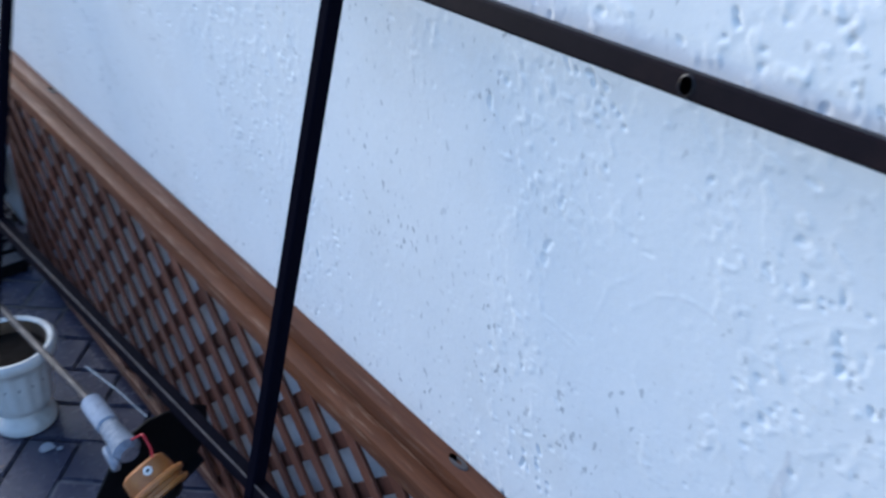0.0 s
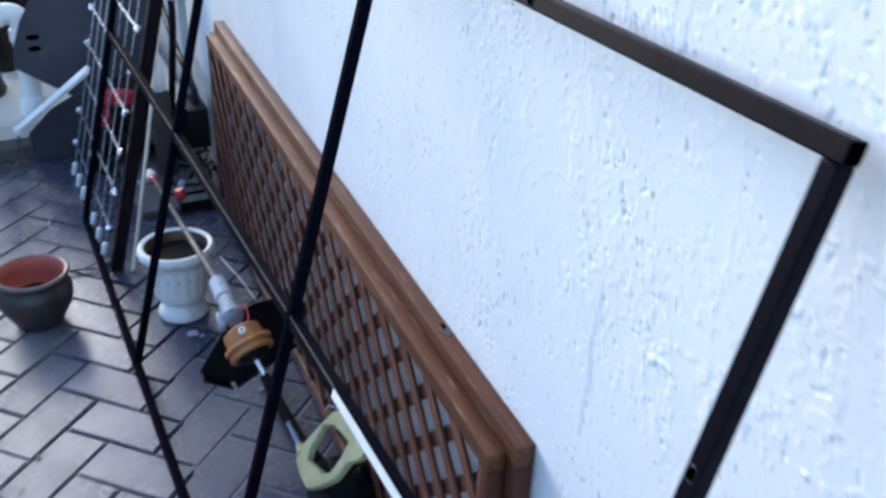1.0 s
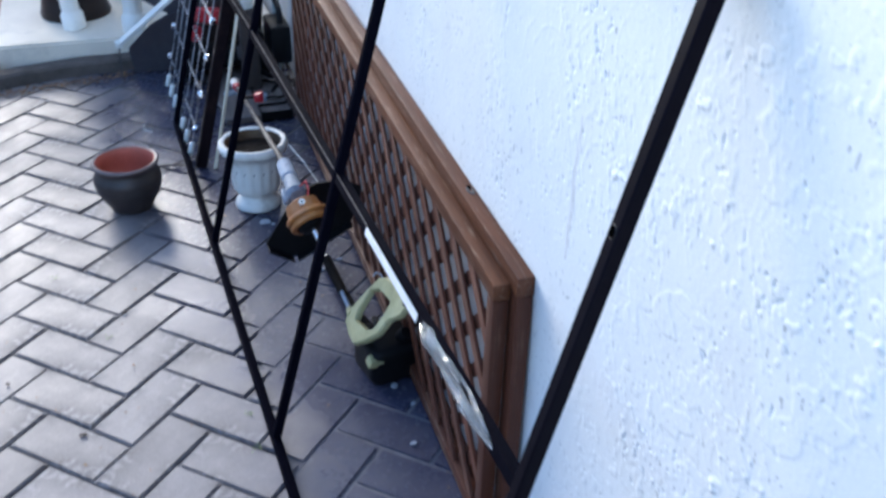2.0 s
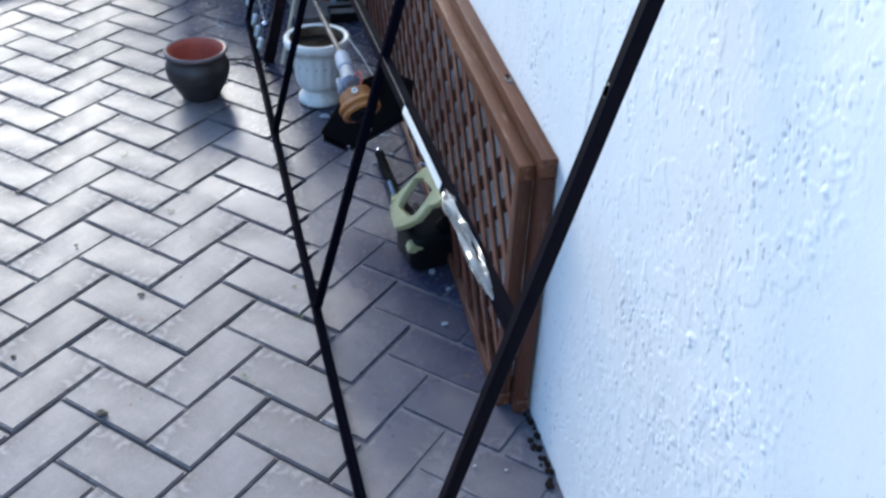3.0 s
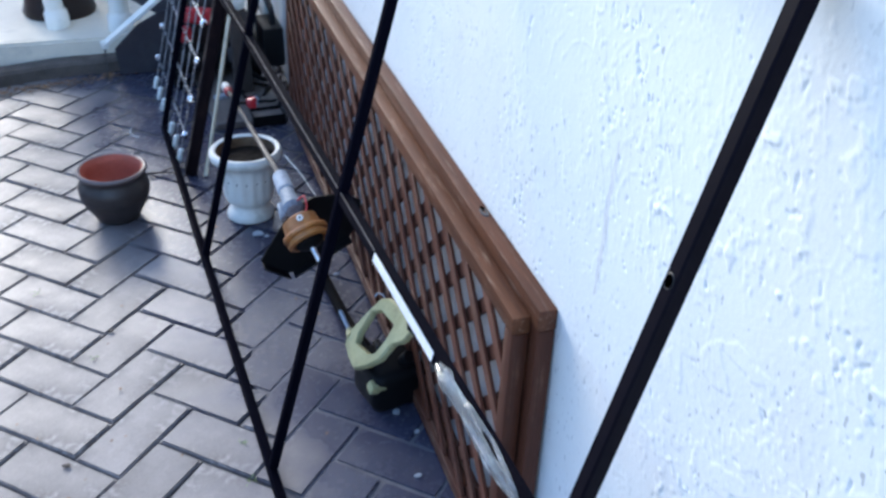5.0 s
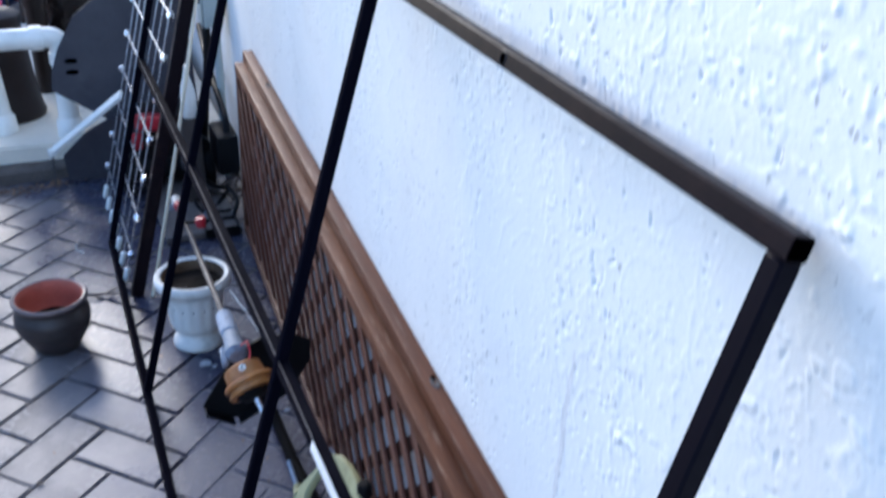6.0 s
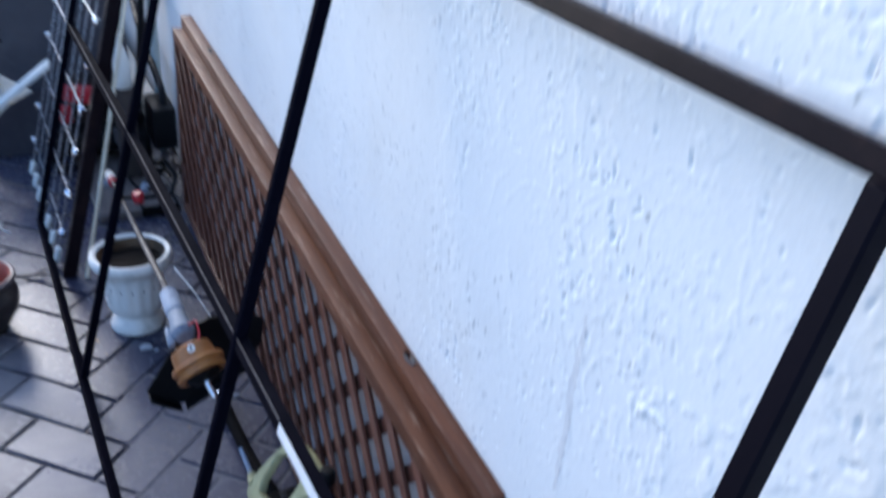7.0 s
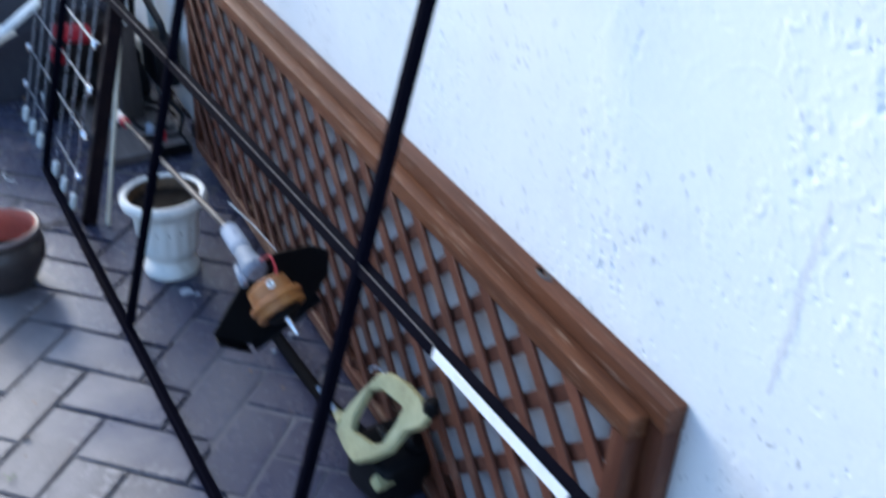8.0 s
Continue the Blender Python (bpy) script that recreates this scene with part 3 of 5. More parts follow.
    for i in range(n):
        t = i / (n - 1)
        c = at(-0.556 - 0.236 * t, 0.490, 0.005)
        ring = []
        for j in range(m):
            ang = 2 * math.pi * j / m
            fat = (0.0066 + 0.0025 * math.sin(math.pi * t)) * min(1, 0.5 + 5 * min(t, 1 - t)) + 0.0062 * noise.noise(Vector((t * 5.0, math.cos(ang) * 3.4, math.sin(ang) * 3.4))) + 0.0010 * math.sin(5 * ang + 4.0 * t)
            ring.append(bm.verts.new(c + nrm * math.cos(ang) * fat * 0.9 + v * math.sin(ang) * fat * 1.25))
        rings.append(ring)
    for r0, r1 in zip(rings, rings[1:]):
        for j in range(m):
            bm.faces.new((r0[j], r0[(j + 1) % m], r1[(j + 1) % m], r1[j]))
    bmesh.ops.recalc_face_normals(bm, faces=bm.faces[:])
    part("plastic_wrap", bm, WRAP, fr, "crumpled clear plastic wrap")
    return fr


make_frame()


# ---- lattice panels ----
def make_panel(name, label, y0, y1, height, x_front, lean, thick=0.025, rail=0.032, sheet=False):
    p = thing(name, label, "lattice panel", group="lattice panels against the wall")
    turn = math.atan(0.030)
    p.matrix_world = Matrix.Translation((x_front + 0.016 * (y0 + 0.5), y0, 0.002)) @ pose(0, 0, 0, 0, math.degrees(math.atan(lean)), -math.degrees(turn)) @ pose(0, 0, 0, 1.10, 0, 0)
    L = y1 - y0
    th = thick

    def put(nm, a, b, w, h, up, mtl=WOOD):
        bm = beam(a, b, w, h, up, 0.0025, 2)
        part(nm, bm, mtl, p)

    c = th / 2
    put("top_rail", (c, 0, height - rail / 2), (c, L, height - rail / 2), th, rail, (0, 0, 1), WORN_DARK if sheet else WORN_WOOD)
    put("bottom_rail", (c, 0, rail / 2), (c, L, rail / 2), th, rail, (0, 0, 1))
    for y in (rail / 2 + 0.0, L - rail / 2):
        put("stile", (c, y, rail + 0.001), (c, y, height - rail - 0.001), rail, th - 0.002, (1, 0, 0), STILE_WOOD)
    if sheet:
        part("backing_sheet", box(0.004, L - 2 * rail + 0.006, height - 2 * rail + 0.006, 0.0, Matrix.Translation((c, L / 2, height / 2))), GREY_SHEET, p, "weathered grey backing sheet")
        return p
    pitch, w = 0.094, 0.0215
    lo, hi = rail - 0.004, height - rail + 0.004
    ya, yb = rail - 0.004, L - rail + 0.004
    for family, depth in ((1, c - 0.0072), (-1, c + 0.0012)):
        k = -12
        while True:
            base = ya + 0.028 + k * pitch
            k += 1
            # the slat runs from (base, lo) upwards at 45 degrees
            pts = []
            s0, s1 = 0.0, hi - lo
            if family > 0:
                s0, s1 = max(s0, ya - base), min(s1, yb - base)
                pts = [(base + s0, lo + s0), (base + s1, lo + s1)]
            else:
                s0, s1 = max(s0, base - yb), min(s1, base - ya)
                pts = [(base - s0, lo + s0), (base - s1, lo + s1)]
            if base > yb + hi:
                break
            if s1 - s0 < 0.02:
                continue
            (ya_, za_), (yb_, zb_) = pts
            off = random.uniform(-0.0012, 0.0012)
            bm = beam((depth, ya_ + off, za_), (depth, yb_ + off, zb_), w, 0.0058, (1, 0, 0), 0.0008)
            # the recessed back slats get the tone with shade painted in
            part("slat", bm, SLAT_LIT if family > 0 else SLAT_SHADED, p)
    return p


panel_back = make_panel("lattice_panel", "brown wooden framed panel with grey backing against the wall", -0.482, 1.250, 0.506, -0.031, 0.010, sheet=True)
panel_front = make_panel("lattice_panel", "brown stained wooden lattice panel stacked in front of another panel", -0.458, 1.230, 0.484, -0.0565, 0.0115, rail=0.027)
for y, z in ((0.250, 0.5067), (1.455, 0.5067)):
    part("bracket", moved(lathe([(0.0028, 0.0008), (0.0045, 0.0012), (0.0070, 0.0010), (0.0078, -0.001)], 16), Matrix.Translation((0.016, y, z)) @ Matrix.Diagonal((0.8, 1.9, 1, 1))), ALU, panel_back, "small dull metal bracket")
    part("screw_hole", moved(lathe([(0, 0.0012), (0.0036, 0.0012), (0.0038, -0.001)], 12), Matrix.Translation((0.016, y + 0.009, z)) @ Matrix.Diagonal((1, 1.5, 1, 1))), HOLE, panel_back)



# ---- urn ----
def make_urn():
    u = thing("urn_planter", "weathered white urn planter with soil inside standing on the pavers", "planter", (-0.203, 0.760, 0.001))
    u.scale = (0.905, 0.905, 0.905)
    outer = [(0.0, 0.0), (0.058, 0.0), (0.0625, 0.003), (0.0635, 0.010), (0.061, 0.019), (0.054, 0.027), (0.048, 0.034), (0.0465, 0.041), (0.050, 0.046),
             (0.060, 0.053), (0.0645, 0.063), (0.0665, 0.085), (0.069, 0.12), (0.0715, 0.148), (0.075, 0.162), (0.085, 0.170), (0.0935, 0.177), (0.0955, 0.186),
             (0.094, 0.195), (0.089, 0.200), (0.083, 0.200), (0.078, 0.196)]
    body = lathe(outer, 96)
    for v in body.verts:
        # shallow upright flutes round the bowl
        if 0.05 < v.co.z < 0.160:
            k = 1 + 0.020 * math.cos(16 * math.atan2(v.co.y, v.co.x)) * min(1, (v.co.z - 0.05) / 0.02)
            v.co.x, v.co.y = v.co.x * k, v.co.y * k
    part("body", body, URN_WHITE, u)
    part("inside", lathe([(0.078, 0.196), (0.074, 0.182), (0.070, 0.155), (0.068, 0.120), (0.064, 0.10)], 48), URN_INSIDE, u, "brown stained inside of the urn")
    soil = lathe([(0.0728, 0.171), (0.05, 0.173), (0.025, 0.174), (0.0, 0.171)], 40)
    part("soil", shake(soil, 0.004, 60), SOIL, u, "dark wet soil")


make_urn()


# ---- terracotta pot ----
def make_pot():
    t = thing("clay_pot", "dark glazed clay pot with a bare terracotta inside", "plant pot", (-0.512, 0.845, 0.001))
    t.scale = (0.915, 0.915, 0.915)
    part("body", lathe([(0, 0), (0.051, 0.0), (0.056, 0.003), (0.061, 0.014), (0.072, 0.034), (0.0835, 0.056), (0.0885, 0.070), (0.0895, 0.074), (0.0885, 0.078), (0.0905, 0.084),
                        (0.0905, 0.098), (0.0885, 0.104), (0.085, 0.112), (0.0815, 0.119), (0.081, 0.125), (0.0835, 0.131), (0.087, 0.135)], 56), POT_DARK, t)
    part("rim", lathe([(0.0868, 0.1345), (0.0895, 0.138), (0.0900, 0.1415), (0.088, 0.1448), (0.085, 0.1462), (0.0795, 0.144)], 56), POT_RIM, t, "pale rim")
    part("inside", lathe([(0.0795, 0.144), (0.0765, 0.136), (0.0745, 0.126), (0.078, 0.105), (0.0765, 0.08), (0.066, 0.06)], 56), TERRACOTTA, t, "bare terracotta inside")
    part("soil", shake(lathe([(0.0715, 0.070), (0.04, 0.074), (0, 0.072)], 40), 0.004, 50, 3), SOIL, t, "thin layer of dark soil")


make_pot()


# ---- trimmer shaft with its head, propped on the urn ----
def make_trimmer():
    tr = thing("string_trimmer", "string trimmer shaft with an orange head propped on the urn", "garden tool", (-0.19, 0.72, 0.0))
    inv = tr.matrix_world.inverted()

    def add(nm, bm, mtl, label=""):
        return part(nm, moved(bm, inv), mtl, tr, label)

    A, B = Vector((-0.180, 1.24, 0.149)), Vector((-0.193, 0.355, 0.304))
    d = (B - A).normalized()
    add("shaft", pipe([A + d * 0.05, B + d * 0.02], 0.0060, 14), ALU)
    add("coupling", pipe([A - d * 0.01, A, A + d * 0.06, A + d * 0.064], [0.008, 0.0122, 0.0122, 0.007], 16), PVC, "white coupling with printed marks")
    add("coupling_ring", pipe([A + d * 0.060, A + d * 0.062, A + d * 0.090, A + d * 0.095], [0.008, 0.0118, 0.0112, 0.007], 16), RED, "red ring")
    k = Vector((-0.153, 0.945, 0.216))
    add("clamp_knob", moved(shake(lathe([(0, 0.013), (0.010, 0.0125), (0.0135, 0.008), (0.0135, -0.006), (0.011, -0.012), (0, -0.013)], 16), 0.003, 60),
                            Matrix.Translation(k)), RED, "red clamp knob")
    add("clamp_arm", pipe([k, Vector((-0.189, 0.945, 0.219))], 0.004, 8), BLACK_PLASTIC)
    add("cutting_line", pipe([(-0.168, 0.43, 0.312), (-0.150, 0.36, 0.300), (-0.135, 0.30, 0.280)], 0.0009, 6), PVC, "thin pale cutting line")
    # the gear housing widens towards the head
    H = Vector((-0.191, 0.178, 0.286))
    e = (H - B).normalized()
    add("collar", pipe([B - e * 0.005, B, B + e * 0.02, B + e * 0.055, B + e * 0.06], [0.010, 0.0155, 0.0165, 0.0165, 0.012], 18), GREY_PLASTIC, "pale grey clamp collar")
    add("gear_housing", pipe([B + e * 0.055, B + e * 0.06, B + e * 0.09, B + e * 0.115, B + e * 0.125], [0.010, 0.0145, 0.017, 0.021, 0.014], 18), BLUE_GREY, "blue-grey gear housing")
    fin = beam(B + e * 0.09 + Vector((-0.02, 0, -0.004)), B + e * 0.128 + Vector((-0.022, 0, -0.012)), 0.012, 0.016, (0, 0, 1), 0.003)
    add("housing_lug", fin, BLUE_GREY)
    # the drum of the head, tilted with the shaft
    ax = (e * 0.72 + Vector((0.26, -0.18, -0.62))).normalized()
    m = ax.to_track_quat("Z", "Y").to_matrix().to_4x4()
    m.translation = H + Vector((0.004, -0.002, -0.004))
    m = m @ Matrix.Diagonal((1.12, 1.12, 1.0, 1))
    drum = [(0, -0.024), (0.022, -0.024), (0.029, -0.020), (0.031, -0.006), (0.031, 0.004), (0.038, 0.006), (0.0395, 0.010), (0.038, 0.014), (0.033, 0.0155),
            (0.0335, 0.020), (0.037, 0.022), (0.036, 0.027), (0.028, 0.029)]
    add("drum", moved(lathe(drum, 40), m), ORANGE, "orange plastic drum with ribbed flanges")
    add("motor_hub", moved(lathe([(0.024, 0.026), (0.024, 0.032), (0.018, 0.038), (0.010, 0.040), (0, 0.040)], 28), m), BLACK_PLASTIC, "black hub")
    add("spindle", moved(lathe([(0, 0.039), (0.0045, 0.039), (0.0045, 0.068), (0.0035, 0.070), (0, 0.070)], 14), m), CHROME, "chrome spindle")
    sm = (m.to_3x3() @ Vector((-0.35, 0.9, -0.15))).to_track_quat("Z", "Y").to_matrix().to_4x4()
    sm.translation = m @ Vector((-0.010, 0.0285, -0.010))
    add("screw", moved(lathe([(0.0, 0.0024), (0.0022, 0.0024), (0.0026, 0.0034), (0.0060, 0.0030), (0.0064, 0.0), (0.004, -0.003)], 16), sm), PVC, "pale screw with a dark socket")
    add("screw_socket", moved(lathe([(0, 0.0030), (0.0024, 0.0030), (0.0026, 0.002)], 12), sm), HOLE)
    add("wire", pipe(bend([B + e * 0.118 + Vector((0.008, 0, 0.017)), H + Vector((0.016, 0.035, 0.046)), H + Vector((0.016, 0.012, 0.036)), H + Vector((0.01, -0.004, 0.031))], 0.006), 0.0016, 8), RED, "thin red wire")
    # the guard: a stiff black plate with a turned lip behind the drum
    plate = [(-0.255, 0.157), (-0.247, 0.148), (-0.208, 0.120), (-0.192, 0.118), (-0.130, 0.141), (-0.074, 0.180), (-0.050, 0.215), (-0.046, 0.262),
             (-0.080, 0.282), (-0.140, 0.284), (-0.185, 0.264), (-0.218, 0.214)]
    bm = prism([(x, z) for x, z in plate], 0.005, 0.0012)
    join(bm, moved(beam((-0.252, 0.150, 0.014), (-0.200, 0.117, 0.014), 0.004, 0.026, (0, 0, 1), 0.001), Matrix.Identity(4)))
    join(bm, moved(beam((-0.192, 0.118, 0.014), (-0.072, 0.182, 0.014), 0.004, 0.026, (0, 0, 1), 0.001), Matrix.Identity(4)))
    moved(bm, Matrix.Translation((0, 0.292, 0)) @ pose(0, 0, 0, 90, 0, 0))
    add("guard", bm, BLACK_PLASTIC, "black debris guard")


make_trimmer()


# ---- power head on the ground ----
def make_power_head():
    ph = thing("power_head", "olive and black engine power head lying on the pavers", "garden tool", (-0.11, 0.03, 0.0))
    inv = ph.matrix_world.inverted()

    def add(nm, bm, mtl, label=""):
        return part(nm, moved(bm, inv), mtl, ph, label)

    # the loop handle: a flat ring in a tilted plane
    o = Vector((-0.140, -0.040, 0.099))
    u, v, nn = Vector((0.478, 0.562, 0.675)), Vector((-0.348, 0.827, -0.441)), Vector((-0.806, -0.024, 0.591))
    outer = [(0.066, 0.070), (0.113, 0.026), (0.137, -0.003), (0.138, -0.030), (0.123, -0.067), (0.103, -0.100), (0.078, -0.122), (0.060, -0.108), (0.055, -0.080), (0.024, -0.056),
             (0.009, -0.021), (0.001, 0.017), (0.020, 0.045), (0.045, 0.070)]
    inner = [(0.109, 0.012), (0.111, -0.015), (0.087, -0.066), (0.062, -0.055), (0.036, -0.036), (0.033, -0.017), (0.051, 0.032), (0.070, 0.032)]
    c0 = Vector((0.070, -0.018))

    def reach(poly, a):
        d, best = Vector((math.cos(a), math.sin(a))), 0.0
        for p0, p1 in zip(poly, poly[1:] + poly[:1]):
            p0, e1 = Vector(p0) - c0, Vector(p1) - Vector(p0)
            den = d.x * e1.y - d.y * e1.x
            if abs(den) > 1e-9:
                t, w = (p0.x * e1.y - p0.y * e1.x) / den, (p0.x * d.y - p0.y * d.x) / den
                if t > 0 and -1e-6 <= w <= 1 + 1e-6:
                    best = max(best, t)
        return best

    bm = bmesh.new()
    rings = []
    for q in range(84):
        a = 2 * math.pi * q / 84
        ro = reach(outer, a)
        ri = min(1.04 * reach(inner, a), ro - 0.010)
        d = u * math.cos(a) + v * math.sin(a)
        cc = o + u * c0.x + v * c0.y
        prof = [(ri, -0.005), (ri + 0.002, -0.007), (ro - 0.003, -0.007), (ro, -0.004), (ro, 0.004), (ro - 0.003, 0.0075), (ri + 0.002, 0.0075), (ri, 0.005)]
        rings.append([bm.verts.new(cc + d * r + nn * h) for r, h in prof])
    for q in range(84):
        a, b = rings[q], rings[(q + 1) % 84]
        for k in range(8):
            bm.faces.new((a[k], a[(k + 1) % 8], b[(k + 1) % 8], b[k]))
    bmesh.ops.recalc_face_normals(bm, faces=bm.faces[:])
    add("loop_handle", bm, OLIVE)
    T = o + u * 0.134 + v * 0.004
    add("trigger", box(0.012, 0.03, 0.012, 0.003, Matrix.Translation(o + u * 0.05 + v * -0.03)), BLACK_PLASTIC)
    add("handle_clip", pipe(bend([T + Vector((-0.010, 0.010, 0.004)), T + Vector((-0.004, 0.010, 0.012)), T + Vector((0.004, 0.002, 0.011)), T + Vector((0.006, -0.006, 0.004))], 0.004), 0.0014, 8), GREY_PLASTIC, "small pale clip")
    body = box(0.105, 0.105, 0.088, 0.022, pose(-0.078, -0.004, 0.048, 6, 0, 10), 3)
    add("engine_body", shake(body, 0.006, 25), BLACK_PLASTIC, "black engine housing")
    add("starter_cover", box(0.036, 0.022, 0.022, 0.006, pose(-0.112, -0.052, 0.066, 20, 15, 10), 2), OLIVE)
    add("fuel_cap", moved(lathe([(0, 0.012), (0.012, 0.012), (0.014, 0.008), (0.014, -0.01)], 18), pose(-0.050, -0.030, 0.098, 30, 20, 0)), BLACK_PLASTIC)
    boss, tip = o + u * 0.060 + v * 0.060, Vector((-0.126, 0.160, 0.092))
    add("shaft_boss", pipe([boss, boss + (tip - boss) * 0.25, boss + (tip - boss) * 0.30], [0.011, 0.0075, 0.005], 12), OLIVE)
    add("stub_shaft", pipe([boss + (tip - boss) * 0.2, tip], 0.0042, 12), GREY_PLASTIC, "pale stub shaft")
    add("shoulder_knob", moved(lathe([(0, 0.016), (0.009, 0.015), (0.012, 0.010), (0.0125, -0.008), (0.010, -0.012)], 18), Matrix.Translation(o + u * 0.090 + v * -0.118)), BLACK_PLASTIC, "black round knob")
    add("black_hose", pipe(bend([(-0.095, 0.06, 0.060), (-0.100, 0.20, 0.024), (-0.104, 0.36, 0.020), (-0.104, 0.40, 0.020)], 0.05), 0.0110, 14), MATT_BLACK)
    add("hose_ring", pipe([(-0.104, 0.394, 0.020), (-0.104, 0.424, 0.021)], 0.0072, 14), CHROME, "bright metal hose end")


make_power_head()


# ---- wire grid panel ----
def make_grid():
    g = thing("wire_grid_panel", "chrome wire grid panel with capped ends leaning behind the frame", "wire rack")
    v = Vector((0.263, 0, 1.0))
    base = Vector((-0.3396, 0, 0.0))

    def at(y, z):
        return base + v * z + Vector((-0.02 * (y - 1.0), y, 0))

    nrm = Vector((-0.9671, 0, 0.2544))
    part("upright", beam(at(1.018, 0.0) + Vector((0.022, 0, 0.004)), at(1.018, 1.02) + Vector((0.022, 0, 0)), 0.030, 0.030, nrm, 0.003), BROWN_STEEL, g, "brown-black square steel upright")
    ys = [1.085 + 0.0905 * i for i in range(7)]
    for y in ys:
        part("vertical_wire", pipe([at(y, 0.035), at(y, 1.02)], 0.0022, 6), WIRE, g)
        part("wire_cap", pipe([at(y, 0.008), at(y, 0.012), at(y, 0.044), at(y, 0.048)], [0.005, 0.0078, 0.0078, 0.004], 10), PVC, g, "pale plastic wire cap")
    for i in range(10):
        z = 0.105 + 0.098 * i
        part("cross_wire", pipe([at(1.030, z) + nrm * 0.0045, at(1.632, z) + nrm * 0.0045], 0.0026, 6), WIRE, g)
        for y in (1.036, 1.632):
            c = at(y, z) + nrm * 0.006
            bead = shake(lathe([(0, 0.0105), (0.005, 0.009), (0.0085, 0.004), (0.0085, -0.004), (0.005, -0.009), (0, -0.0105)], 9), 0.0034, 220, i + y)
            part("end_bead", moved(bead, Matrix.Translation(c)), CHROME, g, "shiny chrome end bead")


make_grid()


# ---- cane ----
def make_cane():
    c = thing("cane", "thin pale garden cane leaning against the wall", "cane", (-0.282, 0.994, 0.0))
    a, b = Vector((0, 0, 0.002)), Vector((0.278, 0.52, 0.80))
    pts = [a + (b - a) * t + Vector((0.006, 0, -0.004)) * math.sin(math.pi * t) for t in [i / 10 for i in range(11)]]
    part("cane_stick", pipe(pts, [0.0048 + (0.0006 if i % 3 == 0 else 0) for i in range(11)], 10), BAMBOO, c)


make_cane()


# ---- board and small clutter behind the urn ----
tagged(part("board", box(0.21, 0.50, 0.022, 0.003, pose(-0.115, 1.525, 0.012, 0, 0, 2)), BOARD), "dark wet wooden board lying flat on the pavers", "board")


def make_slab():
    s = prism([(-0.868, 1.90), (-0.55, 1.885), (0.06, 1.865), (0.06, 3.4), (-0.868, 3.4)], 0.10, 0.008)
    tagged(part("slab", s, CONCRETE), "pale concrete equipment slab with a stained edge", "slab", kind="structure")


make_slab()


# ---- pool equipment on the slab ----
def elbowed(name, label, corners, r, group="pool pipes"):
    t = thing(name, label, "pipe", corners[-1], group=group)
    inv = t.matrix_world.inverted()
    part("pipe_run", moved(pipe(bend(corners, r * 1.12, 8), r, 20), inv), PVC, t)
    for a, b, c in zip(corners, corners[1:], corners[2:]):
        a, b, c = Vector(a), Vector(b), Vector(c)
        for q in (a, c):
            d = (q - b).normalized()
            part("socket", moved(pipe([b + d * r * 1.5, b + d * r * 1.52, b + d * r * 2.6, b + d * r * 2.62], [r * 1.02, r * 1.17, r * 1.17, r * 1.02], 20), inv), PVC, t)
    e, f = Vector(corners[-1]), Vector(corners[-2])
    d = (f - e).normalized()
    part("foot_socket", moved(pipe([e + d * 0.001, e + d * 0.05, e + d * 0.062], [r * 1.28, r * 1.28, r * 1.02], 20), inv), PVC, t)
    return t


elbowed("pool_pipe", "white PVC pipe with an elbow above the slab", [(-1.4, 1.95, 0.420), (-0.410, 1.945, 0.420), (-0.418, 1.945, 0.1)], 0.032)
elbowed("pool_pipe", "white PVC pipe rising from the slab before the pump", [(-0.66, 2.03, 0.70), (-0.612, 2.03, 0.1)], 0.030)
elbowed("pool_pipe", "thick white PVC elbow above the black filter", [(-1.3, 2.42, 0.618), (-0.468, 2.42, 0.618), (-0.474, 2.42, 0.47)], 0.031)
elbowed("pool_pipe", "white horizontal PVC pipe behind the dark cover", [(-0.245, 2.45, 0.462), (0.0, 2.45, 0.455), (0.0, 2.45, 0.1)], 0.023)


def make_pump():
    p = thing("pool_pump", "black bell-shaped pool pump housing on the slab", "pump", (-0.605, 2.20, 0.1))
    part("housing", lathe([(0, 0), (0.118, 0.0), (0.122, 0.012), (0.116, 0.03), (0.104, 0.10), (0.094, 0.20), (0.086, 0.29), (0.08, 0.31), (0, 0.315)], 40), PUMP_BLACK, p)
    part("lid", lathe([(0, 0.36), (0.06, 0.355), (0.088, 0.34), (0.092, 0.322), (0.088, 0.312)], 36), PUMP_BLACK, p)
    part("gauge", moved(lathe([(0, 0.008), (0.022, 0.008), (0.025, 0.0), (0.025, -0.012), (0, -0.012)], 24), pose(-0.02, -0.03, 0.43, 70, 0, 10)), PVC, p, "white pressure gauge")
    part("label_plate", box(0.05, 0.003, 0.055, 0.001, pose(0.0, -0.09, 0.45, 0, 0, 0)), PURPLE, p, "purple label plate")
    part("label_band", box(0.05, 0.003, 0.03, 0.001, pose(0.02, -0.092, 0.40, 0, 0, 0)), PINK, p, "pink band under the label")
    part("gauge_stem", pipe([(0.0, -0.09, 0.34), (0.0, -0.09, 0.48)], 0.007, 10), PUMP_BLACK, p)


make_pump()


